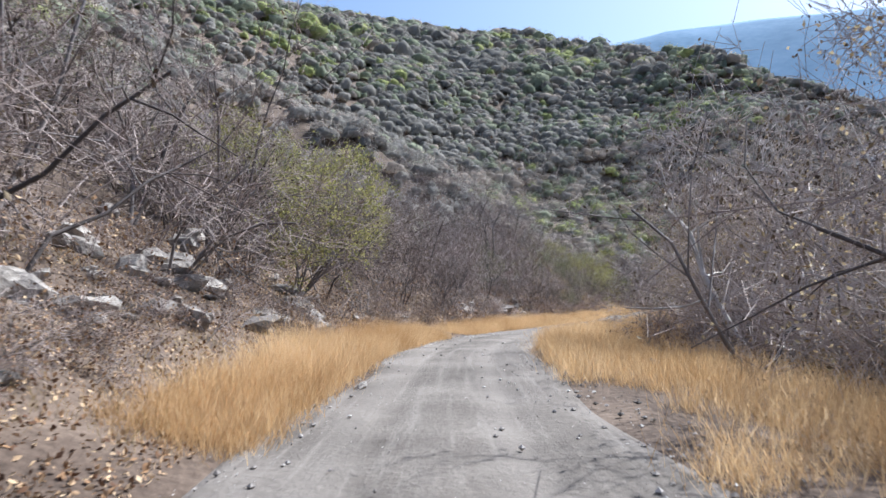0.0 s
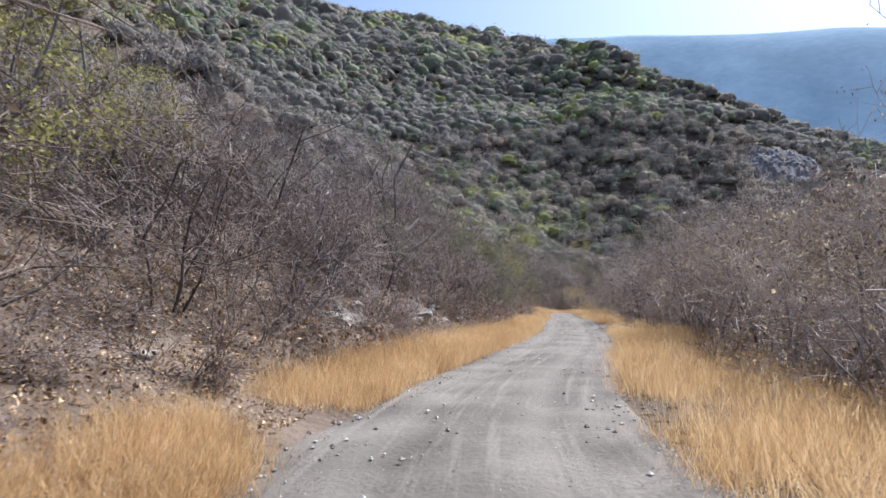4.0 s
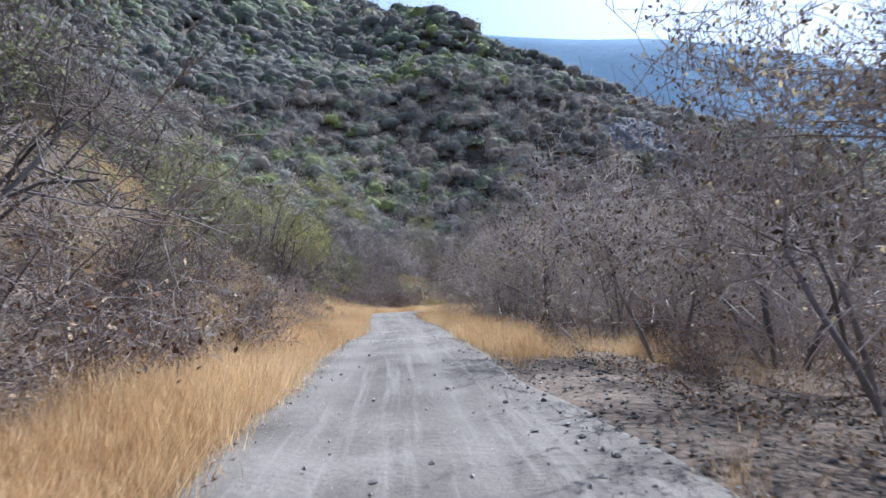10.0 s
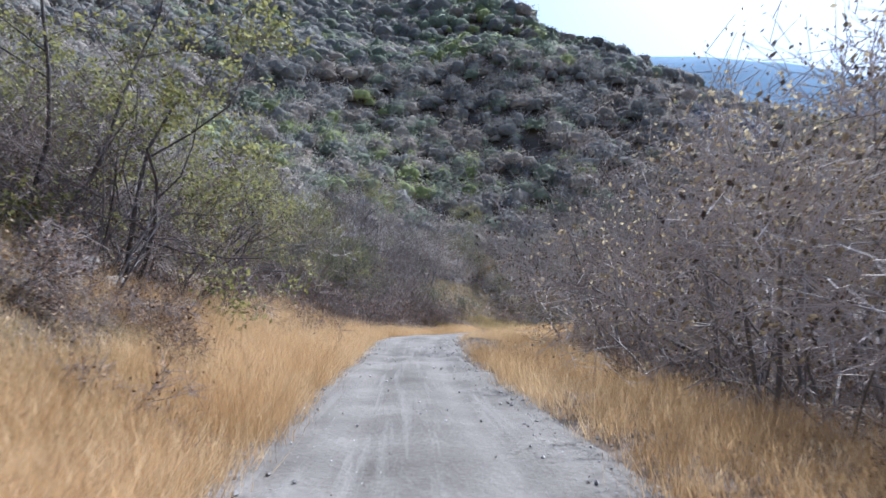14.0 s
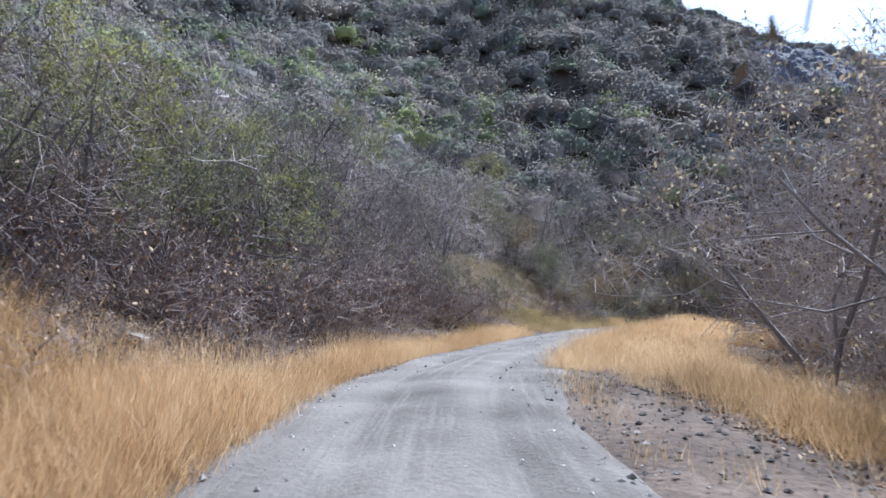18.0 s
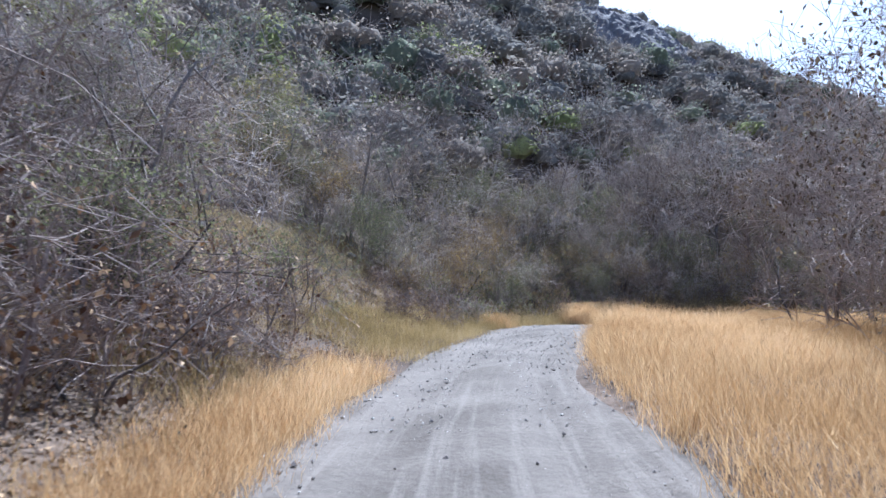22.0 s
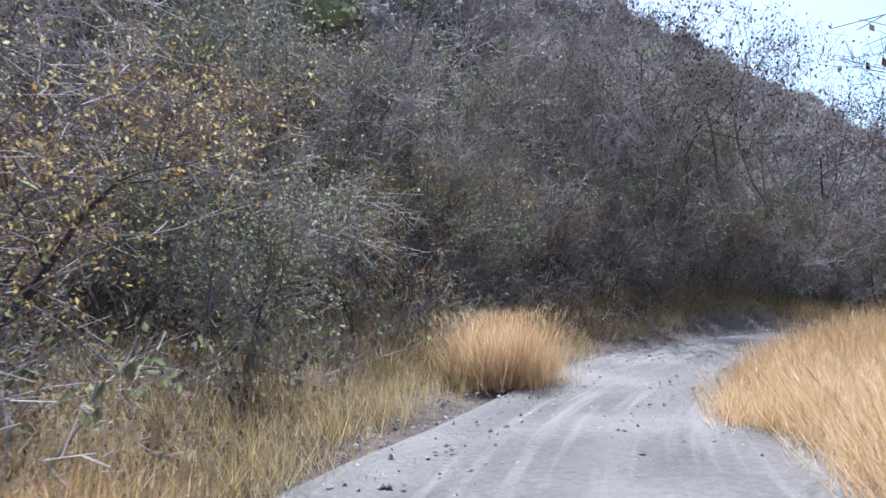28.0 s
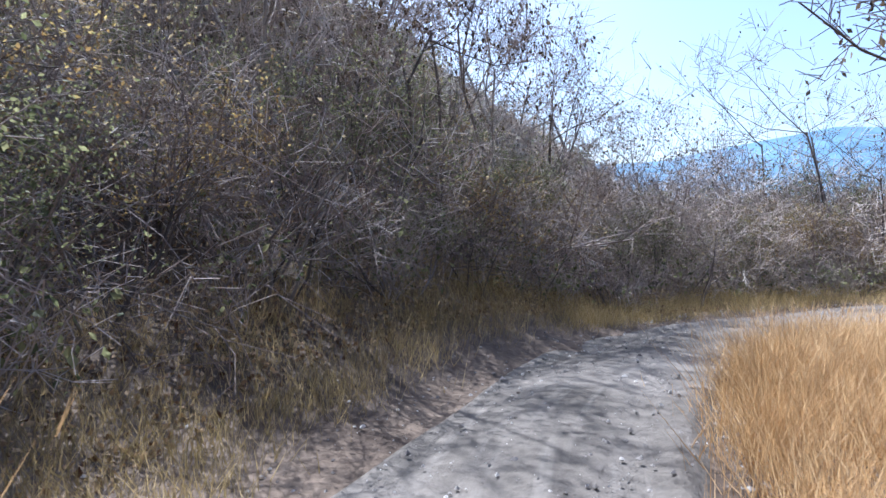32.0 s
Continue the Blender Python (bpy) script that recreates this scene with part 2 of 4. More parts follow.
def crest_side(x, y):
    """How far a place lies beyond the hill's crest line (positive on the far side), in plan."""
    best, sgn, top = np.full(len(x), 1e9), np.zeros(len(x)), np.zeros(len(x))
    for (ax, ay, az), (bx, by, bz) in zip(CREST[:-1], CREST[1:]):
        ux, uy = bx - ax, by - ay
        w = np.clip(((x - ax) * ux + (y - ay) * uy) / (ux * ux + uy * uy), 0, 1)
        px, py = ax + w * ux - x, ay + w * uy - y
        d = np.hypot(px, py)
        near = d < best
        cr = ux * (y - ay) - uy * (x - ax)
        best, sgn, top = np.where(near, d, best), np.where(near, np.sign(cr), sgn), np.where(near, az + w * (bz - az), top)
    return best * sgn, top


UP = np.array([(0, 0), (2.3, 0.02), (3.2, 0.25), (5, 0.95), (7.5, 2.2), (12, 4.6), (20, 8.5), (57, 31.5), (90, 55.1), (122, 84.8), (155, 107.5), (300, 185.3), (600, 330), (3000, 700)], float)
DOWN = np.array([(0, 0), (2.3, 0.0), (4, -0.15), (8, -0.5), (20, -1.2), (60, -2.5), (160, -3), (400, 10), (900, 60), (3000, 200)], float)


def ground_z(x, y):
    shape = np.shape(x)
    x, y = np.ravel(np.asarray(x, float)), np.ravel(np.asarray(y, float))
    s, d, z = road_coords(x, y)
    a = np.abs(d)
    up, down = np.interp(a, UP[:, 0], UP[:, 1]), np.interp(a, DOWN[:, 0], DOWN[:, 1])
    left = d < 0
    # past the last bend the hill foot runs on eastward while the road turns away from it
    east = np.clip((x - 50) / 10, 0, 1)
    foot = np.clip(y - 131 + 0.15 * (x - 50) + 2.5, 0, None)
    up = np.interp(a * (1 - east) + foot * east, UP[:, 0], UP[:, 1])
    # the bank leans back for a stretch and comes close again at the last bend
    steep = 1.0 + 0.12 * np.sin(s / 9.0) + 0.1 * np.sin(s / 23.0 + 1)
    up = np.where(a < 25, up * steep, up * (1 + (steep - 1) * np.clip((45 - a) / 20, 0, 1)))
    up = up * (1 + 0.55 * np.clip((s - 64) / 8, 0, 1) * np.clip((92 - s) / 8, 0, 1) * np.clip((a - 3) / 3, 0, 1) * np.clip((60 - a) / 40, 0, 1))
    up = up * (1 + 0.42 * np.clip((s - 134) / 15, 0, 1) * np.clip((a - 5) / 10, 0, 1) * np.clip((100 - a) / 40, 0, 1))
    up = up * (1 + 0.056 * np.clip((x - 70) / 50, 0, 1) * np.clip((y - 110) / 30, 0, 1))
    beyond, top = crest_side(x, y)
    up = np.where(a > 15, np.minimum(up, top - 0.1 * np.clip(-beyond, 0, 60)), up)
    up = up - np.where(beyond > -12, 0.5 * (np.clip(beyond + 12, 0, 24) ** 2) / 24 + 0.75 * np.clip(beyond - 12, 0, 1e9), 0)
    h = np.where(left | ((x > 55) & (foot > 3)), np.maximum(up, -6), down)
    amp = np.clip((a - 2.0) / 3.0, 0, 1)
    h = h + amp * (0.10 * lumps(x, y, 2.5) + np.clip(a / 20, 0, 1) * np.where(left, 0.7, 0.25) * lumps(x + 7, y, 16) + np.clip((a - 30) / 60, 0, 1) * left * 4.0 * lumps(x, y + 31, 60))
    return (z + h).reshape(shape)


def gz(x, y):
    return float(ground_z(np.array([x]), np.array([y]))[0])


# ---- ground sheet to the horizon ----
def spread(lo, hi, step, far, grow):
    mid = list(np.arange(lo, hi, step))
    out, v, st = [], hi, step
    while v < far:
        out.append(v)
        st *= grow
        v += st
    pre, v, st = [], lo - step, step
    while v > -far:
        pre.append(v)
        st *= grow
        v -= st
    return np.array(pre[::-1] + mid + out)


def build_ground():
    gx, gy = spread(-16, 76, 0.8, 3200, 1.12), spread(-12, 150, 0.8, 3200, 1.12)
    X, Y = np.meshgrid(gx, gy)
    Z = ground_z(X, Y)
    s, d, _ = road_coords(X, Y)
    Z = Z - np.where((np.abs(d) < np.where(s > 138, 1.6, 2.0)).reshape(Z.shape), 0.09, 0.0)
    n, m = len(gx), len(gy)
    i = np.arange(n * m).reshape(m, n)
    f = np.stack([i[:-1, :-1], i[:-1, 1:], i[1:, 1:], i[1:, :-1]], -1).reshape(-1, 4)
    ob = new("ground", mesh_of("ground", np.stack([X, Y, Z], -1).reshape(-1, 3), f, M_GROUND, True))
    tagged(ob, "dry stony hillside ground of brown earth and litter", "ground", kind="structure")


build_ground()


# ---- road: a sheet with two wheel tracks ----
def road_material():
    """Dusty packed gravel: noise, pale streaks drawn out along the drive, and two swept wheel lines."""
    m = ramp_mat("dusty_gravel_road", [(0.07, 0.06, 0.052), (0.123, 0.107, 0.094), (0.198, 0.175, 0.155)], 0.7, 13, 0.95, 0.7, 0.045)
    nt = m.node_tree
    n, l = nt.nodes, nt.links
    for node in n:
        if node.type == "TEX_NOISE" and node.inputs["Scale"].default_value > 5:
            node.inputs["Detail"].default_value, node.inputs["Roughness"].default_value = 9, 0.62
    uv, sep = n.new("ShaderNodeUVMap"), n.new("ShaderNodeSeparateXYZ")
    uv.uv_map = "across"
    l.new(uv.outputs[0], sep.inputs[0])
    mp = n.new("ShaderNodeMapping")
    mp.inputs["Scale"].default_value = (5.5, 0.22, 1.0)
    l.new(uv.outputs[0], mp.inputs["Vector"])
    streak = n.new("ShaderNodeTexNoise")
    streak.inputs["Scale"].default_value, streak.inputs["Detail"].default_value, streak.inputs["Roughness"].default_value = 1.0, 5, 0.6
    l.new(mp.outputs[0], streak.inputs["Vector"])
    sr = n.new("ShaderNodeMapRange")
    sr.inputs["From Min"].default_value, sr.inputs["From Max"].default_value = 0.5, 0.72
    sr.inputs["To Min"].default_value, sr.inputs["To Max"].default_value = 0.0, 0.75
    l.new(streak.outputs["Fac"], sr.inputs["Value"])
    wob, add, band = n.new("ShaderNodeTexNoise"), n.new("ShaderNodeMath"), n.new("ShaderNodeMath")
    wob.inputs["Scale"].default_value = 0.25
    l.new(n["Texture Coordinate"].outputs["Object"], wob.inputs["Vector"])
    add.operation, band.operation = "MULTIPLY_ADD", "PINGPONG"
    add.inputs[1].default_value, band.inputs[1].default_value = 0.5, 0.85
    l.new(wob.outputs["Fac"], add.inputs[0])
    l.new(sep.outputs[0], add.inputs[2])
    l.new(add.outputs[0], band.inputs[0])
    mr = n.new("ShaderNodeMapRange")
    mr.inputs["From Min"].default_value, mr.inputs["From Max"].default_value = 0.45, 0.8
    mr.inputs["To Min"].default_value, mr.inputs["To Max"].default_value = 0.0, 0.3
    l.new(band.outputs[0], mr.inputs["Value"])
    both = n.new("ShaderNodeMath")
    both.operation = "MAXIMUM"
    l.new(sr.outputs[0], both.inputs[0])
    l.new(mr.outputs[0], both.inputs[1])
    mix = n.new("ShaderNodeMixRGB")
    l.new(both.outputs[0], mix.inputs[0])
    l.new(n["Color Ramp"].outputs[0], mix.inputs[1])
    mix.inputs[2].default_value = (0.212, 0.189, 0.169, 1)
    l.new(mix.outputs[0], n["Principled BSDF"].inputs["Base Color"])
    return m


def build_road():
    ks = np.arange(0, len(LINE) - 1, 0.3)
    cx, cy, cz = (np.interp(ks, np.arange(len(LINE)), LINE[:, k]) for k in range(3))
    tx, ty = np.interp(ks, np.arange(len(LINE)), TAN[:, 0]), np.interp(ks, np.arange(len(LINE)), TAN[:, 1])
    ss = np.interp(ks, np.arange(len(LINE)), LINE_S)
    across = np.linspace(-2.55, 2.55, 55)
    A, S = np.meshgrid(across, ss)
    edge_l = 2.05 - 0.7 * np.clip((ss - 136) / 6, 0, 1) + 0.2 * np.sin(ss / 3.1) + 0.18 * np.sin(ss / 1.3 + 2)
    edge_r = 2.05 - 0.3 * np.clip((ss - 122) / 8, 0, 1) + 0.45 * np.clip((ss - 132) / 5, 0, 1) - 0.7 * np.clip((ss - 142) / 5, 0, 1) + 0.22 * np.sin(ss / 4.3 + 1) + 0.2 * np.sin(ss / 1.7)
    W = np.where(A < 0, A * (edge_l / 2.55)[:, None], A * (edge_r / 2.55)[:, None])
    X, Y = cx[:, None] + ty[:, None] * W, cy[:, None] - tx[:, None] * W
    rut = -0.03 * (np.exp(-((W + 0.72) / 0.2) ** 2) + np.exp(-((W - 0.78) / 0.2) ** 2)) + 0.02 * np.exp(-(W / 0.35) ** 2)
    Z = cz[:, None] + rut + (0.022 + 0.03 * np.clip((S - 112) / 25, 0, 1)) * lumps(X, Y, 2.6) + 0.012 * lumps(X + 3, Y, 5.0) + 0.015 - 0.13 * np.clip((np.abs(A) - 2.15) / 0.4, 0, 1)
    n, m = len(across), len(ss)
    i = np.arange(n * m).reshape(m, n)
    f = np.stack([i[:-1, :-1], i[:-1, 1:], i[1:, 1:], i[1:, :-1]], -1).reshape(-1, 4)
    ob = new("road", mesh_of("road", np.stack([X, Y, Z], -1).reshape(-1, 3), f, road_material(), True, np.stack([W, S], -1).reshape(-1, 2)))
    tagged(ob, "grey unpaved gravel track with two wheel ruts", "road", kind="structure")


build_road()


# ---- far mountain across the valley, its haze painted into the colour ----
def build_mountain():
    az = np.arange(-150, 60, 0.5)
    el = np.interp(az, [-150, -112, -108, -95, -80, -66, -57, -50, -45, -38, -30, -22, -15, -5, 20, 60], [5, 5.6, 6.0, 4.4, 4.5, 8.5, 13.6, 16.4, 18.2, 19.8, 20.8, 21.6, 22.0, 21, 16, 10])
    rad = np.array([0.42, 0.5, 0.6, 0.7, 0.8, 0.87, 0.93, 0.97, 1.0, 1.05, 1.12])
    prof = np.array([0.0, 0.06, 0.2, 0.4, 0.62, 0.78, 0.9, 0.965, 1.0, 0.93, 0.8])
    V = []
    for k, (r, p) in enumerate(zip(rad, prof)):
        R = 1900 * r
        a = np.radians(az)
        x, y = 20 - np.sin(a) * R, 80 + np.cos(a) * R
        top = 1900 * np.tan(np.radians(el + 0.8))
        z = top * p * (1 + 0.14 * (1 - p) * lumps(np.radians(az) * 1900, x * 0 + 600 * p, 170)) + (5 * lumps(x, y, 300) if p > 0.9 else 0) + 10
        V.append(np.stack([x, y, z], 1))
    V = np.array(V)
    m, n = V.shape[:2]
    i = np.arange(n * m).reshape(m, n)
    f = np.stack([i[:-1, :-1], i[:-1, 1:], i[1:, 1:], i[1:, :-1]], -1).reshape(-1, 4)
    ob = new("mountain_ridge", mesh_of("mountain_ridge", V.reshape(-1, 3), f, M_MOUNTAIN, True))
    tagged(ob, "distant forested mountain ridge, with the blue of distance haze put into its colour", "mountain", kind="structure")


build_mountain()


# ---- plants ----
def tubes(segs, sides):
    """Tapered tubes from rows of p0, p1, r0, r1."""
    segs = np.asarray(segs, float)
    p0, p1, r0, r1 = segs[:, :3], segs[:, 3:6], segs[:, 6], segs[:, 7]
    ax = p1 - p0
    ax /= np.linalg.norm(ax, axis=1)[:, None] + 1e-9
    ref = np.where(np.abs(ax[:, 2:3]) < 0.9, (0, 0, 1.0), (1.0, 0, 0))
    u = np.cross(ax, ref)
    u /= np.linalg.norm(u, axis=1)[:, None] + 1e-9
    v = np.cross(ax, u)
    ang = np.arange(sides) * 2 * math.pi / sides
    ring = np.cos(ang)[None, :, None] * u[:, None] + np.sin(ang)[None, :, None] * v[:, None]
    a, b = p0[:, None] + ring * r0[:, None, None], p1[:, None] + ring * r1[:, None, None]
    verts = np.concatenate([a, b], 1).reshape(-1, 3)
    base = (np.arange(len(segs)) * 2 * sides)[:, None]
    k, k1 = np.arange(sides), (np.arange(sides) + 1) % sides
    f = np.stack([k, k1, k1 + sides, k + sides], 1)
    return verts, (base[:, :, None] + f[None]).reshape(-1, 4)


def leaf_quads(rng, centres, size, stretch=1.7, hang=0.0):
    n = len(centres)
    a = rng.normal(size=(n, 3))
    a[:, 2] -= hang * 2
    a /= np.linalg.norm(a, axis=1)[:, None]
    b = np.cross(a, rng.normal(size=(n, 3)))
    b /= np.linalg.norm(b, axis=1)[:, None]
    s = size * rng.uniform(0.6, 1.3, n)[:, None]
    c = np.asarray(centres)
    fold = np.cross(a, b) * s * 0.12
    v = np.stack([c, c + a * s * stretch * 0.5 + b * s * 0.5 + fold, c + a * s * stretch, c + a * s * stretch * 0.5 - b * s * 0.5 + fold], 1)
    return v.reshape(-1, 3), np.arange(4 * n).reshape(-1, 4)


def grow(seed, height, stems=1, lean=0.25, depth=4, kids=5, radius=0.07, up=0.25, twig=0.007, wig=0.18, first=0.3):
    """Limbs of a plant: thick rows, twig rows and the twigs' tips."""
    rng = np.random.default_rng(seed)
    trunks, thick, thin, tips = [], [], [], []

    def limb(p, d, length, r, level):
        nonlocal thick
        n = 4 if level == 0 else (3 if level < depth - 2 else 2 if level < depth - 1 else 1)
        pts = [p]
        for k in range(n):
            d = d + rng.normal(size=3) * wig + np.array([0, 0, up * (0.5 if level else 0.2)])
            d = d / np.linalg.norm(d)
            pts.append(pts[-1] + d * length / n)
        r_end = max(twig * 0.7, r * 0.45)
        rs = np.linspace(r, r_end, n + 1)
        for k in range(n):
            (thick if level < 2 else thin).append([*pts[k], *pts[k + 1], rs[k], rs[k + 1]])
        if level >= depth - 1:
            tips.append(pts[-1])
            tips.append(pts[-2])
            return
        count = kids if level else kids + 1
        for j in range(count):
            w = rng.uniform(first if level == 0 else 0.2, 1.0)
            k = min(int(w * n), n - 1)
            q = pts[k] + (pts[k + 1] - pts[k]) * (w * n - k)
            side = np.cross(d, rng.normal(size=3))
            side /= np.linalg.norm(side) + 1e-9
            dd = d * rng.uniform(0.3, 0.8) + side * rng.uniform(0.6, 1.0)
            limb(q, dd / np.linalg.norm(dd), length * rng.uniform(0.45, 0.7), max(twig, rs[k] * rng.uniform(0.4, 0.6)), level + 1)

    for k in range(stems):
        thick = []
        trunks.append(thick)
        a = rng.uniform(0, 6.28)
        d = np.array([math.cos(a) * lean, math.sin(a) * lean, 1.0])
        limb(np.array([math.cos(a) * 0.06 * stems, math.sin(a) * 0.06 * stems, -0.25]), d / np.linalg.norm(d), height * rng.uniform(0.55, 0.75), radius * rng.uniform(0.7, 1.1), 0)
    return trunks, np.array(thin), np.array(tips)


def plant(name, label, category, seed, leaf=None, leaf_size=0.06, per_tip=1.0, hang=0.0, bark=None, twig_mat=None, leaf_part="foliage", **kw):
    """A model of a plant with its parts; it is copied to its places and removed in the end."""
    thick, thin, tips = grow(seed, **kw)
    ob = empty_thing(name, Matrix.Identity(4), label, category)
    for rows in thick:
        part("stem", mesh_of("stem", *tubes(rows, 5), bark or M_BARK, True), ob)
    part("crown", mesh_of("crown", *tubes(thin, 3), twig_mat or M_TWIG), ob)
    if leaf:
        rng = np.random.default_rng(seed + 500)
        n = int(len(tips) * per_tip)
        c = tips[rng.integers(0, len(tips), n)] + rng.normal(size=(n, 3)) * 0.09
        part(leaf_part, mesh_of("leaves", *leaf_quads(rng, c, leaf_size, 1.8, hang), leaf), ob)
    return ob


BARE = [plant("bare_shrub" if k < 2 else "thorn_shrub", "leafless grey-mauve shrub with tangled fine twigs" if k < 2 else "spiny grey-brown thorn shrub, bare of leaves", "shrub", 10 + k, stems=5, height=3.9, lean=0.6, depth=4, kids=4, radius=0.03, up=0.12, twig=0.006, wig=0.28, leaf=M_DARKLEAF, leaf_size=0.035, per_tip=0.6) for k in range(4)]
TALL = [plant("bare_tree", "leafless dry-season tree with grey trunk and open crown", "tree", 30 + k, stems=2, height=6.5, lean=0.35, depth=5, kids=3, radius=0.06, up=0.2, twig=0.006, wig=0.22, first=0.35, leaf=M_DARKLEAF, leaf_size=0.05, per_tip=0.3, hang=0.6) for k in range(3)]
LEAFY = [plant("leafy_tree", "small tree with sparse yellow-green leaves on grey limbs", "tree", 50 + k, stems=3, height=5.2, lean=0.45, depth=5, kids=3, radius=0.055, up=0.18, twig=0.006, wig=0.24, leaf=M_GREEN, leaf_size=0.05, per_tip=9) for k in range(3)]
OLIVE = [plant("olive_shrub", "shrub with thin olive-green leaves and grey twigs", "shrub", 60 + k, stems=4, height=3.4, lean=0.5, depth=4, kids=4, radius=0.04, up=0.15, twig=0.006, wig=0.2, leaf=M_OLIVE, leaf_size=0.03, per_tip=7.0) for k in range(2)]
RUSSET = [plant("russet_shrub", "shrub with dry russet and yellow leaves", "shrub", 70 + k, stems=4, height=3.6, lean=0.45, depth=4, kids=4, radius=0.04, up=0.15, twig=0.006, wig=0.2, leaf=M_RUSSET, leaf_size=0.03, per_tip=7.0) for k in range(2)]
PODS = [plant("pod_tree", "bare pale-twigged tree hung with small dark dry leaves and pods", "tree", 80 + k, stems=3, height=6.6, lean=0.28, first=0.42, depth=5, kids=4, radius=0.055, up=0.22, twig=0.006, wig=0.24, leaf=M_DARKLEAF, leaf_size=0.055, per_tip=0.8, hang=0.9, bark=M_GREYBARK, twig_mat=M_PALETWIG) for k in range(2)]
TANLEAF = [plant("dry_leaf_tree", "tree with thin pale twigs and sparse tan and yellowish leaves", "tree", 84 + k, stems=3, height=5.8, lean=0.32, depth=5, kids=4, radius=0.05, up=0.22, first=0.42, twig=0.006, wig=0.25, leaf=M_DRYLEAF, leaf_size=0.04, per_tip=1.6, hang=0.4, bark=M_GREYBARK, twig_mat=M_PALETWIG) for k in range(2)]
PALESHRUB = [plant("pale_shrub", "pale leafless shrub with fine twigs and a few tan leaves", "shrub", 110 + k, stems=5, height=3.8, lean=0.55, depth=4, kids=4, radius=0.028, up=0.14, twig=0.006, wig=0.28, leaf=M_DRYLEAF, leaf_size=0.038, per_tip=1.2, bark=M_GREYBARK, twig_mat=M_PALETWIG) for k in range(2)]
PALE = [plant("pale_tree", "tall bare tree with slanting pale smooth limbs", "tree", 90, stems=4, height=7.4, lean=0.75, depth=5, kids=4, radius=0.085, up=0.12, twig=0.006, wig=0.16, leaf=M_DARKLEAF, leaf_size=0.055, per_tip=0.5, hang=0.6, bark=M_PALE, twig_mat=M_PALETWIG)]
BUSH = [plant("twig_bush", "low dry bush of thin grey twigs", "bush", 100 + k, stems=3, height=1.5, lean=0.9, depth=3, kids=10, radius=0.014, up=0.1, twig=0.005, wig=0.2, leaf=M_LITTER, leaf_size=0.04, per_tip=0.5) for k in range(3)]
OVER = [plant("bare_tree", "bare grey tree whose fine twigs hang over the track", "tree", 132, stems=1, height=5.2, lean=0.18, depth=5, kids=5, radius=0.06, up=0.22, twig=0.006, wig=0.22, first=0.55, leaf=M_DARKLEAF, leaf_size=0.045, per_tip=0.35, hang=0.6)]
MODELS = OVER + BARE + TALL + LEAFY + OLIVE + RUSSET + PODS + TANLEAF + PALESHRUB + PALE + BUSH

REACH = {}
for model in MODELS:
    co = np.array([v.co[:] for part_ob in model.children for v in part_ob.data.vertices])
    low = co[co[:, 2] < 4.0]
    REACH[model.name] = float(np.percentile(np.hypot(low[:, 0], low[:, 1]), 99.8))

rnd = random.Random(7)
TAKEN = []
OPEN = [(4, 29, 6.2), (34, 47, 6.0), (66, 86, 13.0), (86, 100, 6.0), (100, 106, 11.0), (126, 138, 9.5)]   # along from, to, and how far up the bank lies open


def on_open_bank(s, d):
    return d < 0 and any(s0 < s < s1 and -d < far for s0, s1, far in OPEN)


def free(x, y, r):
    for a, b, c in TAKEN:
        if (x - a) ** 2 + (y - b) ** 2 < (r + c) ** 2:
            return False
    TAKEN.append((x, y, r))
    return True


def put(model, x, y, scale=1.0, turn=None, sink=0.0, tilt=0.0, group="", clear=True):
    turn = rnd.uniform(0, 360) if turn is None else turn
    if clear:
        scale = min(scale, (abs(float(road_coords([x], [y])[1][0])) - 1.25) / REACH[model.name])
    m = pose(x, y, gz(x, y) - sink, tilt * rnd.uniform(-1, 1), tilt * rnd.uniform(-1, 1), turn)
    model.scale = (scale, scale, scale * rnd.uniform(0.9, 1.12))
    ob = copy_thing(model, m)
    model.scale = (1, 1, 1)
    if group:
        ob["group"] = group
    return ob


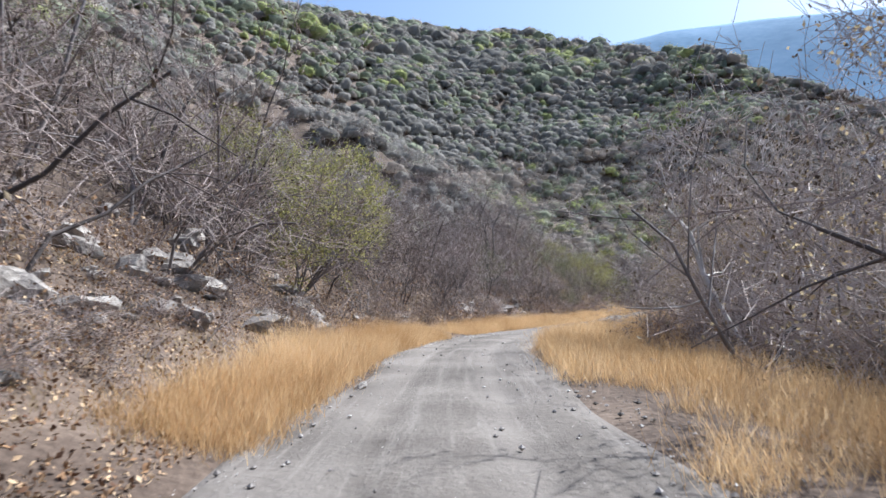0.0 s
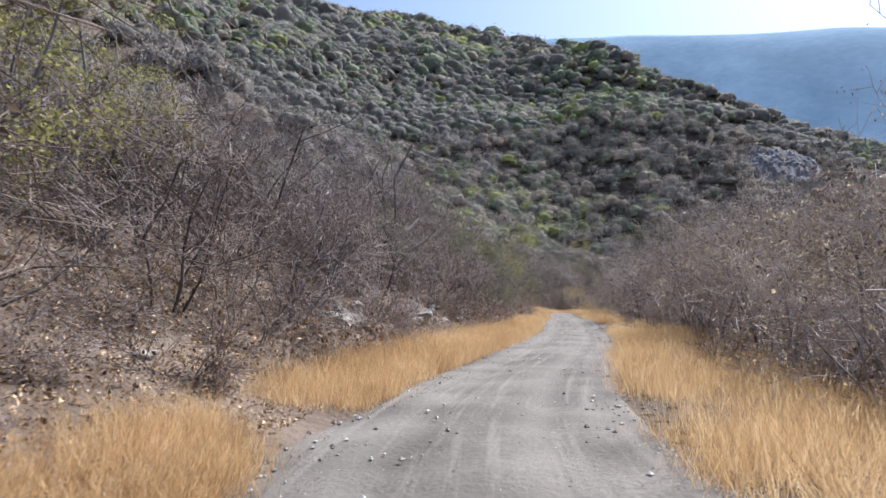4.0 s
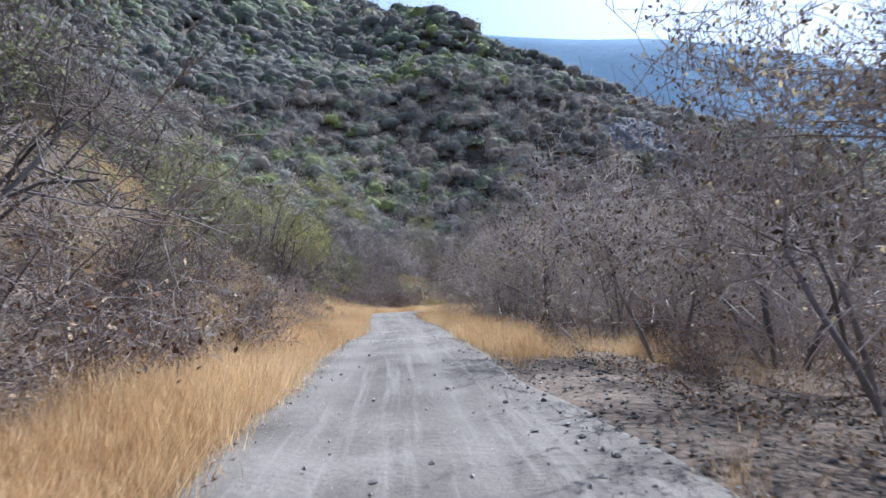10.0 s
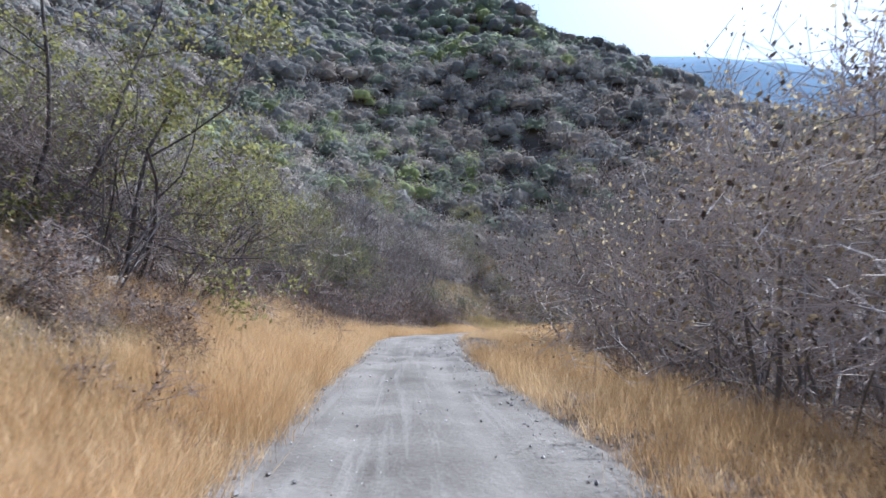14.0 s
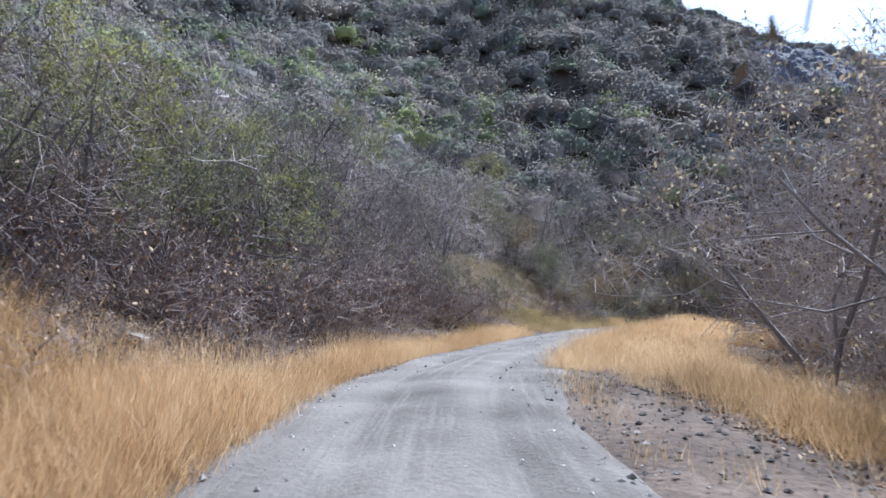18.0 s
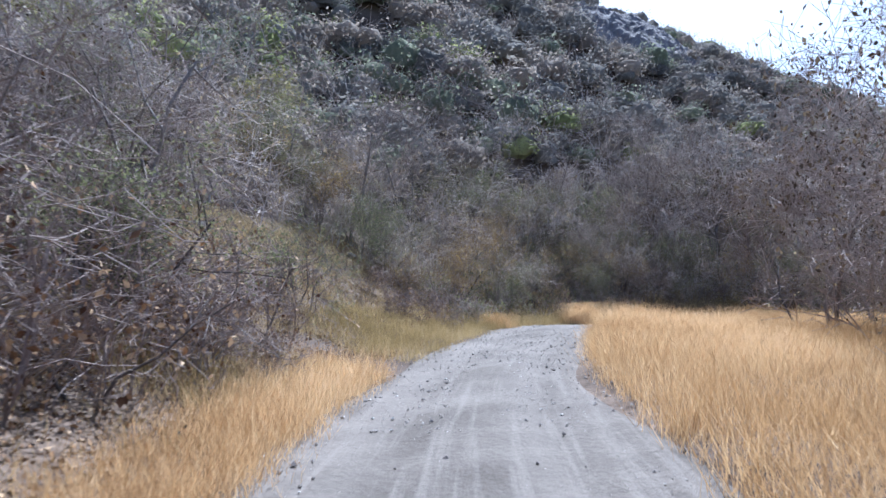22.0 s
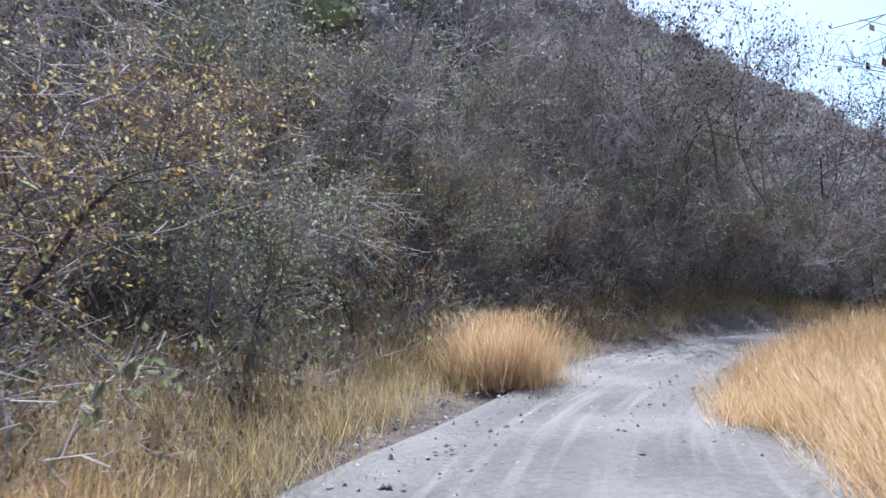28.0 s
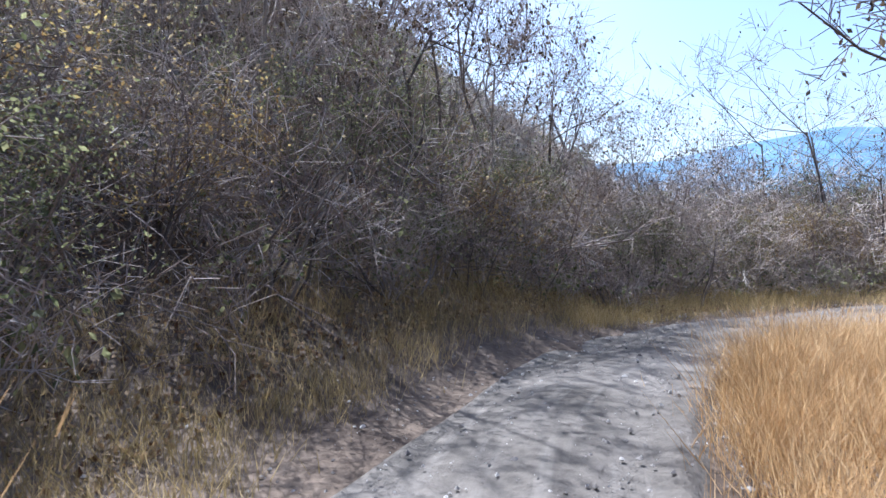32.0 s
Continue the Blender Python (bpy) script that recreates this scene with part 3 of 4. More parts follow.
# single plants that stand out along the drive: model, x, y, size
MARKED = [
    (LEAFY[0], -6.6, 20.2, 1.0), (LEAFY[1], -8.0, 27.0, 1.15), (LEAFY[2], -9.5, 38.0, 1.1), (BARE[0], -5.2, 24.5, 1.15), (BARE[1], -5.0, 31.0, 1.2),
    (PODS[0], 9.5, 26.5, 1.0),
    (TALL[0], -4.6, 44.5, 0.9), (BARE[2], -1.2, 51.5, 1.2), (BARE[3], 1.2, 57.0, 1.25), (BARE[0], 3.6, 62.5, 1.2), (OLIVE[0], 7.6, 68.0, 1.05),
    (PODS[1], 12.2, 43.5, 1.15), (PODS[0], 17.3, 61.0, 1.25), (TALL[1], 21.4, 73.2, 1.0), (PODS[1], 16.2, 55.0, 1.05),
    (BARE[1], 11.6, 85.6, 1.05), (BARE[3], 13.2, 89.8, 0.8), (LEAFY[0], 13.2, 97.5, 1.0), (LEAFY[1], 17.6, 111.0, 1.05), (LEAFY[2], 19.6, 111.2, 0.8),
    (TALL[2], 23.0, 117.0, 0.95), (TALL[1], 28.2, 124.2, 0.95), (OLIVE[0], 32.6, 125.6, 0.75), (LEAFY[2], 28.5, 144.0, 1.2), (LEAFY[0], 38.0, 147.0, 1.0),
    (PODS[1], 31.0, 104.0, 1.15), (PODS[0], 39.0, 112.0, 1.1), (PODS[0], 48.2, 120.6, 1.4),
    (OLIVE[0], 44.6, 132.8, 1.0), (RUSSET[0], 47.4, 133.3, 0.95), (RUSSET[1], 42.2, 132.8, 1.0), (OLIVE[1], 50.2, 134.8, 1.05), (RUSSET[0], 45.6, 136.5, 1.1),
    (BARE[0], 49.6, 134.6, 0.9), (OLIVE[0], 51.8, 134.2, 0.8), (BARE[2], 53.6, 134.4, 0.95), (BARE[1], 55.6, 133.6, 0.9), (RUSSET[1], 52.4, 136.4, 1.0), (OLIVE[1], 57.6, 132.4, 0.85), (BARE[3], 59.4, 131.6, 0.95), (BARE[2], 61.2, 130.6, 0.9), (BARE[0], 62.9, 129.0, 0.9),
    (TALL[0], 63.6, 127.2, 0.85), (TALL[1], 62.5, 134.0, 0.95), (TALL[2], 56.0, 133.8, 0.9), (PODS[1], 59.5, 136.0, 1.0),
]
for model, x, y, sc in MARKED:
    TAKEN.append((x, y, 0.9))
    put(model, x, y, sc)

put(OVER[0], 54.0, 124.5, 1.0, turn=40, clear=False)   # its crown hangs over the field by the last bend
TAKEN.append((54.0, 124.5, 1.5))
for model, x, y, sc in [(TALL[0], 66.5, 133.2, 1.4), (TALL[1], 69.4, 130.2, 1.3), (PODS[0], 64.4, 135.2, 1.35), (TALL[2], 72.0, 126.4, 0.95), (PODS[1], 71.5, 129.0, 0.95), (PODS[0], 68.0, 132.0, 1.3), (TALL[1], 63.5, 134.0, 1.25), (BARE[1], 71.3, 127.8, 1.2), (BARE[2], 74.4, 124.6, 1.2)]:
    TAKEN.append((x, y, 0.7))
    put(model, x, y, sc, group="trees beyond the bend", clear=False)

TAKEN.append((27.3, 96.6, 0.9))   # room for the pale dead stem
# tall open trees along the low side of the road
for model, x, y, sc in [(PALE[0], 6.9, 17.6, 1.2), (TALL[2], 5.2, 13.6, 1.15), (TANLEAF[0], 10.6, 24.5, 1.3), (PODS[1], 11.6, 31.5, 1.15), (TANLEAF[1], 14.2, 38.5, 1.25), (PODS[0], 16.8, 46.2, 1.25), (TANLEAF[0], 16.2, 53.0, 1.2), (PODS[1], 19.2, 59.5, 1.25),
                        (TANLEAF[1], 20.6, 67.5, 1.2), (TANLEAF[0], 23.4, 75.5, 1.25), (PODS[0], 27.4, 84.0, 1.15), (PODS[1], 27.8, 93.0, 1.3), (TANLEAF[1], 30.8, 101.0, 1.25), (PODS[0], 37.5, 107.5, 1.2), (PODS[1], 44.0, 113.5, 1.3), (PODS[0], 52.6, 121.0, 1.35)]:
    TAKEN.append((x, y, 1.2))
    put(model, x, y, sc, group="tall trees beside the road", clear=False)

# dense leafy brush down to the track at the last bend
brush = 0
for k in range(900):
    s, d = rnd.uniform(138, 166), -(4.2 + 5.0 * rnd.random())
    x, y = at_road(s, d)
    if abs(float(road_coords([x], [y])[1][0])) < 3.3 or not free(x, y, 0.4):
        continue
    put(rnd.choice(RUSSET[:1] + OLIVE + PALESHRUB + PALESHRUB), x, y, rnd.uniform(0.6, 1.0), group="brush at the last bend")
    brush += 1
    if brush > 60:
        break

# the thicket on both sides
for k in range(6500):
    s = rnd.uniform(-4, 170)
    left = rnd.random() < 0.66
    if left:
        d = -(3.7 + 12 * rnd.random() ** 1.3)
    else:
        d = (7.0 if s < 26 else 5.6 if s < 88 else 8.0 if s < 104 else 10.0 if s < 128 else 13.0) + 16 * rnd.random() ** 1.3
    x, y = at_road(s, d)
    if on_open_bank(s, d):
        continue
    if abs(float(road_coords([x], [y])[1][0])) < 3.7 or not free(x, y, 0.55 if left else 0.7):
        continue
    w = rnd.random()
    if left:
        if s > 133:
            model = rnd.choice(RUSSET[:1] + OLIVE + PALESHRUB + PALESHRUB + TALL[:1])
        else:
            model = rnd.choice(BARE) if w < 0.62 else rnd.choice(TALL) if w < 0.75 else rnd.choice(LEAFY) if w < 0.85 and (s < 35 or 86 < s < 128) and d < -6.5 else rnd.choice(OLIVE if w > 0.93 else BARE)
        sc = rnd.uniform(0.45, 0.7) if d > -4.8 else rnd.uniform(0.75, 1.05) if d > -6.5 else rnd.uniform(0.95, 1.5)
    else:
        model = rnd.choice(PALESHRUB) if w < 0.5 else rnd.choice(TANLEAF) if w < 0.68 else rnd.choice(PODS) if w < 0.88 else rnd.choice(TALL)
        sc = rnd.uniform(1.0, 1.45) if s < 26 or s > 84 else rnd.uniform(0.7, 1.1)
    put(model, x, y, sc, group="roadside thicket")
    if len(TAKEN) > 790:
        break

# trees that close the view beyond the last bend
for k in range(260):
    s = rnd.uniform(146, 205)
    d = -(3.8 + 16 * rnd.random()) if rnd.random() < 0.7 else 14.5 + 10 * rnd.random()
    x, y = at_road(s, d)
    if abs(float(road_coords([x], [y])[1][0])) < 3.7 or not free(x, y, 0.7):
        continue
    put(rnd.choice(TALL[:1] + PALESHRUB + PODS), x, y, rnd.uniform(0.6, 0.9), group="trees beyond the bend")

# low bushes at the foot of the bank
n_bush = 0
for k in range(1200):
    s = rnd.uniform(2, 160)
    d = -(3.2 + 3.2 * rnd.random()) if rnd.random() < 0.75 else (4.6 if s < 92 else 7.5 if s < 124 else 11.5) + 2.0 * rnd.random()
    x, y = at_road(s, d)
    if abs(float(road_coords([x], [y])[1][0])) < 2.7 or not free(x, y, 0.22):
        continue
    put(rnd.choice(BUSH), x, y, rnd.uniform(0.5, 1.0), group="low bushes on the bank")
    n_bush += 1
    if n_bush > 225:
        break

for model in MODELS:
    for o in (*model.children_recursive, model):
        bpy.data.objects.remove(o)


# ---- thicket behind the first trees, too tangled to tell apart ----
def build_thicket(name, label, seed, count, d0, d1, s0, s1, mat, size, leaf=None):
    rng = np.random.default_rng(seed)
    models = []
    for k in range(6):
        trunks, thin, _ = grow(seed + 900 + k, 4.2, stems=4, lean=0.5, depth=4, kids=3, radius=0.05, up=0.14, twig=0.011, wig=0.22)
        models.append(np.concatenate([np.array(sum(trunks, [])), thin[rng.random(len(thin)) < 0.62]]))
    pieces, tips = [], []
    for k in range(count):
        s, d = rng.uniform(s0, s1), d0 + (d1 - d0) * rng.random() ** 1.1
        x, y = at_road(s, d)
        if abs(float(road_coords([x], [y])[1][0])) < min(abs(d0), abs(d1)) - 0.5 or on_open_bank(s, d):
            continue
        sc, a = size * rng.uniform(0.6, 1.2), rng.uniform(0, 6.28)
        r = np.array([[math.cos(a), -math.sin(a), 0], [math.sin(a), math.cos(a), 0], [0, 0, 1]]) * sc
        m = models[k % 6]
        q = np.concatenate([m[:, :3] @ r.T, m[:, 3:6] @ r.T, np.minimum(m[:, 6:], 0.02) * min(1.0, max(sc, 0.3))], 1)
        q[:, [0, 3]] += x
        q[:, [1, 4]] += y
        q[:, [2, 5]] += gz(x, y)
        pieces.append(tubes(q, 3))
        tips.append(q[rng.random(len(q)) < 0.3][:, 3:6])
    tagged(new(name, mesh_of(name, *joined(pieces), mat)), label, "thicket", kind="stuff")
    if leaf:
        v, f = leaf_quads(rng, np.concatenate(tips), 0.06, 1.7, 0.5)
        tagged(new(name + "_leaves", mesh_of(name + "_leaves", v, f, leaf)), "last dry leaves left in the " + name.replace("_", " "), "leaves", kind="stuff")


build_thicket("bank_thicket", "tangle of leafless grey scrub up the bank", 21, 240, -8, -26, -2, 104, M_TWIG, 1.15)
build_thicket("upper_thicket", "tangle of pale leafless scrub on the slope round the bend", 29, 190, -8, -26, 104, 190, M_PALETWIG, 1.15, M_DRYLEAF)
build_thicket("bend_thicket", "tangle of bare grey scrub closing the view past the bend", 23, 110, -4.2, -15, 152, 190, M_TWIG, 0.95)
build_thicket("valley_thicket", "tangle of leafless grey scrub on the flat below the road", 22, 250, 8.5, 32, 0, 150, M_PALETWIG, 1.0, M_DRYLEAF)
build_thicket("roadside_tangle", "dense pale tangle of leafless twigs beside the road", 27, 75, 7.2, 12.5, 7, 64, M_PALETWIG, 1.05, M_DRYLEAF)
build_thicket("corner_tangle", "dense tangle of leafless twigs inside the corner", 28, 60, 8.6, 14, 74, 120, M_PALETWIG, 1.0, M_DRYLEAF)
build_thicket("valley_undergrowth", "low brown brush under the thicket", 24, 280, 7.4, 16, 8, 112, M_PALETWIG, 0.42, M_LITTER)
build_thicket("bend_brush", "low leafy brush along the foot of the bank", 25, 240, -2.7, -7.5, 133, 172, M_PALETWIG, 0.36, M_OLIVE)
build_thicket("slope_brush", "dense brown and mauve brush on the bank inside the corner", 30, 175, -3.6, -10, 102, 127, M_TWIG, 0.6, M_LITTER)
build_thicket("foot_brush", "low dry brush along the foot of the bank", 26, 260, -3.4, -7.5, 8, 128, M_TWIG, 0.36, M_LITTER)


# ---- scrub on the hillside, farther off ----
def crown_model(rng, sprays, cuts, body, small):
    """A domed crown: a lobed body, leaf sprays standing off it, and the body's faces kept only where they show."""
    bm = bmesh.new()
    bmesh.ops.create_icosphere(bm, subdivisions=cuts, radius=1.0)
    bm.verts.index_update()
    co = np.array([v.co[:] for v in bm.verts])
    fa = np.array([[v.index for v in f.verts] for f in bm.faces])
    bm.free()
    lobes = rng.normal(size=(9, 3)) * (1, 1, 0.55) + (0, 0, 0.5)
    lobes /= np.linalg.norm(lobes, axis=1)[:, None]

    def reach(d):
        ang = np.arccos(np.clip(d @ lobes.T, -1, 1))
        return 0.7 + 0.34 * np.exp(-(ang / 0.42) ** 2).max(1)

    scale = np.array([rng.uniform(0.9, 1.2), rng.uniform(0.9, 1.2), rng.uniform(0.75, 0.95)])
    co = co * (reach(co) + rng.normal(size=len(co)) * 0.07)[:, None]
    fa = fa[co[fa].mean(1)[:, 2] > -0.4]
    d = rng.normal(size=(sprays, 3))
    d /= np.linalg.norm(d, axis=1)[:, None]
    d[:, 2] = np.abs(d[:, 2]) * 1.25 - 0.35
    d /= np.linalg.norm(d, axis=1)[:, None]
    c = d * (reach(d) * rng.uniform(0.7 if body > 0.7 else 0.55, 1.12, sprays))[:, None]
    nrm = d + rng.normal(size=(sprays, 3)) * 0.33
    a = np.cross(nrm, rng.normal(size=(sprays, 3)))
    a /= np.linalg.norm(a, axis=1)[:, None]
    b = np.cross(nrm, a)
    b /= np.linalg.norm(b, axis=1)[:, None]
    w = rng.uniform(*small, sprays)[:, None]
    v = np.stack([c - a * w - b * w * 0.8, c - a * w * 0.6 + b * w * 0.8, c + a * w * 1.4], 1).reshape(-1, 3)
    vs, fs = joined([(co * body, fa), (v, np.arange(3 * sprays).reshape(-1, 3))])
    return vs * scale, fs


def crown_twigs(rng, n):
    """Bare twigs that stand out of a crown."""
    d = rng.normal(size=(n, 3)) * (1, 1, 0.6) + (0, 0, 0.45)
    d /= np.linalg.norm(d, axis=1)[:, None]
    p0 = d * rng.uniform(0.1, 0.6, n)[:, None]
    p1 = p0 + (d + rng.normal(size=(n, 3)) * 0.35) * rng.uniform(0.4, 0.85, n)[:, None]
    return tubes(np.concatenate([p0, p1, np.full((n, 1), 0.013), np.full((n, 1), 0.004)], 1), 3)


def build_scrub(name, label, mat, spots, seed, sprays=150, cuts=2, body=0.86, small=(0.04, 0.085), twigs=0):
    rng = np.random.default_rng(seed)
    models = [crown_model(rng, sprays, cuts, body, small) for _ in range(12)]
    sticks = [crown_twigs(rng, twigs) for _ in range(8)] if twigs else []
    pieces, bare = [], []
    z = ground_z(spots[:, 0], spots[:, 1])
    for (x, y, r), zz in zip(spots, z):
        a = rng.uniform(0, 6.28)
        c, s = math.cos(a), math.sin(a)
        up = r * rng.uniform(0.85, 1.25)
        turn = lambda v: np.stack([(v[:, 0] * c - v[:, 1] * s) * r + x, (v[:, 0] * s + v[:, 1] * c) * r + y, v[:, 2] * up + zz + r * 0.4], 1)
        v, f = models[rng.integers(0, 12)]
        pieces.append((turn(v), f))
        if sticks:
            v, f = sticks[rng.integers(0, 8)]
            bare.append((turn(v), f))
    tagged(new(name, mesh_of(name, *joined(pieces), mat, True)), label, "scrub", kind="stuff")
    if bare:
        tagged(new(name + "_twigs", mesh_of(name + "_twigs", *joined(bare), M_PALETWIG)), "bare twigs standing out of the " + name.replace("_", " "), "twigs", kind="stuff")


def scrub_spots(rng, n, x0, x1, y0, y1, dmin, dmax, rmin, rmax):
    x, y = rng.uniform(x0, x1, n), rng.uniform(y0, y1, n)
    s, d, _ = road_coords(x, y)
    keep = (d < -dmin) & (d > -dmax) & (crest_side(x, y)[0] < 22)
    x, y, d = x[keep], y[keep], d[keep]
    r = (rmin + (rmax - rmin) * rng.uniform(-0.4, 1.25, len(x))) * (1 + 0.25 * lumps(x, y, 25))
    return np.stack([x, y, r], 1)


CLIFF = (97.0, 166.5)   # a bare rock face high on the hill
rng = np.random.default_rng(3)
hill = np.concatenate([scrub_spots(rng, 9500, -40, 230, 118, 330, 17, 420, 1.6, 2.9), scrub_spots(rng, 7600, -450, 120, 250, 640, 120, 700, 2.8, 5.4), scrub_spots(rng, 6600, -150, 60, -10, 260, 14, 150, 1.5, 2.6), scrub_spots(rng, 1800, 60, 230, 60, 200, 12, 120, 1.3, 2.3)])
patch = lumps(hill[:, 0] + 11, hill[:, 1] - 5, 34) + rng.normal(size=len(hill)) * 0.6
near = np.abs(road_coords(hill[:, 0], hill[:, 1])[1]) < 66
far = ~near
off_cliff = np.hypot((hill[:, 0] - CLIFF[0]) / 1.5, hill[:, 1] - CLIFF[1]) > 5.8
far &= off_cliff
near &= off_cliff
build_scrub("hill_scrub_grey", "leafless grey scrub crowns covering the hillside", M_FAR1, hill[far & (patch < 0.0)], 1)
build_scrub("hill_scrub_brown", "brown-grey dry scrub crowns on the hillside", M_FAR4, hill[far & (patch >= 0.0) & (patch < 0.22)], 7)
build_scrub("hill_scrub_green", "dull green scrub crowns covering the hillside", M_FAR2, hill[far & (patch >= 0.22) & (patch < 1.05)], 2)
build_scrub("hill_scrub_bright", "brighter green crowns scattered over the hillside", M_FAR3, hill[far & (patch >= 1.05)], 3)
band = dict(sprays=260, cuts=2, body=0.62, small=(0.025, 0.06), twigs=16)
build_scrub("slope_scrub_grey", "grey leafless scrub above the bank", M_FAR1, hill[near & (patch < 0.0)], 5, **band)
build_scrub("slope_scrub_brown", "brown dry-leaved scrub above the bank", M_FAR4, hill[near & (patch >= 0.0) & (patch < 0.62)], 8, **band)
build_scrub("slope_scrub_green", "dull green scrub above the bank", M_FAR2, hill[near & (patch >= 0.62) & (patch < 1.15)], 6, **band)
build_scrub("slope_scrub_bright", "yellow-green leafy scrub above the bank", M_FAR3, hill[near & (patch >= 1.15)], 9, **band)
x, y = rng.uniform(0, 230, 2600), rng.uniform(-60, 170, 2600)
s, d, _ = road_coords(x, y)
keep = (d > 24) & (d < 190)
flat = np.stack([x[keep], y[keep], rng.uniform(1.2, 2.4, keep.sum())], 1)
build_scrub("valley_scrub", "dry grey thicket on the valley floor", M_FAR1, flat, 4, 80, body=0.7)


# ---- dry grass on the verges ----
def blades(rng, x, y, height, width, lean):
    """Thin leaning blades, a third of them with a feathery seed head."""
    n = len(x)
    z = ground_z(x, y) - 0.03
    a, b = rng.uniform(0, 6.28, n), rng.uniform(0, 6.28, n)
    h, w = height * rng.uniform(0.45, 1.25, n), width * rng.uniform(0.6, 1.3, n)
    dx, dy, lx = np.cos(a) * w, np.sin(a) * w, h * lean * rng.uniform(0.1, 1, n)
    ox, oy = np.cos(b) * lx, np.sin(b) * lx
    v = np.stack([np.stack([x - dx, y - dy, z], 1), np.stack([x + dx, y + dy, z], 1), np.stack([x + ox, y + oy, z + h], 1)], 1).reshape(-1, 3)
    q = rng.random(n) < 0.33
    tip = np.stack([x + ox, y + oy, z + h], 1)[q]
    way = np.stack([ox, oy, h], 1)[q]
    way /= np.linalg.norm(way, axis=1)[:, None]
    side = np.stack([-np.sin(a), np.cos(a), np.zeros(n)], 1)[q] * (0.0045 * rng.uniform(0.6, 1.4, q.sum()))[:, None]
    low = tip - way * 0.1
    plume = np.stack([low - side * 0.4, low + side, tip + way * 0.06 + side * 0.3], 1).reshape(-1, 3)
    v = np.concatenate([v, plume])
    return v, np.arange(len(v)).reshape(-1, 3)


PULLOUTS = [(53, 63, 5.2), (96, 110, 4.0)]   # bare stony ground beside the road: along from, to, and how wide


def verge(name, label, mat, seed, tufts, s0, s1, d0, d1, height, per=15, tuft_r=0.17, keep_noise=-0.35, width=0.0032, lean=0.9):
    rng = np.random.default_rng(seed)
    s, d = rng.uniform(s0, s1, tufts), rng.uniform(0, 1, tufts)
    d = d0 + (d1 - d0) * d ** 1.25
    k = np.clip(np.round((s + 45) / 0.5).astype(int), 0, len(LINE) - 1)
    x, y = LINE[k, 0] + TAN[k, 0] * (s - LINE_S[k]) + TAN[k, 1] * d, LINE[k, 1] + TAN[k, 1] * (s - LINE_S[k]) - TAN[k, 0] * d
    dd = np.abs(road_coords(x, y)[1])
    ok = (lumps(x, y, 5) > keep_noise) & (dd > min(abs(d0), abs(d1)) - 0.25)
    for a, b, wide in PULLOUTS if d0 > 0 else ():
        ok &= ~((s > a) & (s < b) & (d < wide + 0.6 * lumps(x, y, 3)) & (rng.random(tufts) < 0.94))
    x, y = x[ok], y[ok]
    hs = height * (1 + 0.45 * lumps(x + 20, y, 4)) * rng.uniform(0.6, 1.25, len(x))
    x, y, hs = np.repeat(x, per), np.repeat(y, per), np.repeat(hs, per)
    x, y = x + rng.normal(size=len(x)) * tuft_r, y + rng.normal(size=len(x)) * tuft_r
    ob = new(name, mesh_of(name, *blades(rng, x, y, hs, width, lean), mat))
    tagged(ob, label, "grass", kind="stuff")


verge("verge_grass", "tall golden dry grass along the road edge", M_GRASS, 1, 4300, 6, 68, -1.9, -3.25, 0.44, per=46, keep_noise=-0.6)
verge("corner_grass", "golden dry grass along the road edge before the corner", M_GRASS, 11, 2900, 66, 104, -1.9, -4.2, 0.46, per=44, keep_noise=-0.5)
verge("inner_grass", "narrow strip of orange dry grass on the inner edge of the corner", M_GRASS, 14, 1150, 103, 128, -1.9, -2.9, 0.42, per=44, keep_noise=-0.6)
verge("bank_straw", "thin brownish straw on the foot of the bank", M_STRAW, 2, 3600, -3, 165, -2.6, -8.5, 0.3, per=16, keep_noise=-0.1)
verge("roadside_grass", "tall golden dry grass between road and thicket", M_GRASS, 3, 6800, -3, 134, 1.95, 6.3, 0.5, per=44, keep_noise=-0.35)
verge("field_grass", "wide field of golden dry grass beside the bend", M_GRASS, 4, 4200, 127, 143, 2.1, 14.0, 0.54, per=58, keep_noise=-0.9, lean=1.0)
verge("far_field_grass", "golden dry grass of the field where the track turns away", M_GRASS, 15, 6200, 142.5, 184, 1.5, 14.0, 0.52, per=58, keep_noise=-0.9, lean=1.0)
verge("bend_verge", "greenish and brown straw on the bank edge at the bend", M_STRAW, 9, 2100, 128, 172, -1.7, -4.6, 0.4, per=30, keep_noise=-0.7)
verge("bank_grass", "golden dry grass over the open bank", M_GRASS, 6, 1500, 64, 87, -2.2, -12.0, 0.42, per=38, keep_noise=-0.3)
verge("bank_hay", "matted pale brown straw over the open bank", M_STRAW, 12, 2600, 63, 88, -3.0, -14.0, 0.36, per=34, keep_noise=-0.8)
verge("bend_herbs", "low olive and brown dry herbs over the bank at the bend", M_STRAW, 13, 3300, 122, 140, -2.6, -10.5, 0.28, per=26, keep_noise=-0.7)
verge("tall_bank_grass", "tall golden dry grass on the bank before the corner", M_GRASS, 7, 1500, 86, 105, -2.0, -6.5, 0.72, per=46, keep_noise=-0.8)


def clump(name, label, seed, x0, y0, r, height, n):
    """One stand of tall golden grass."""
    rng = np.random.default_rng(seed)
    x, y = x0 + rng.normal(size=n) * r * 0.5, y0 + rng.normal(size=n) * r * 0.5
    tagged(new(name, mesh_of(name, *blades(rng, x, y, np.full(n, height), 0.0022, 0.9), M_GRASS)), label, "grass", kind="stuff")


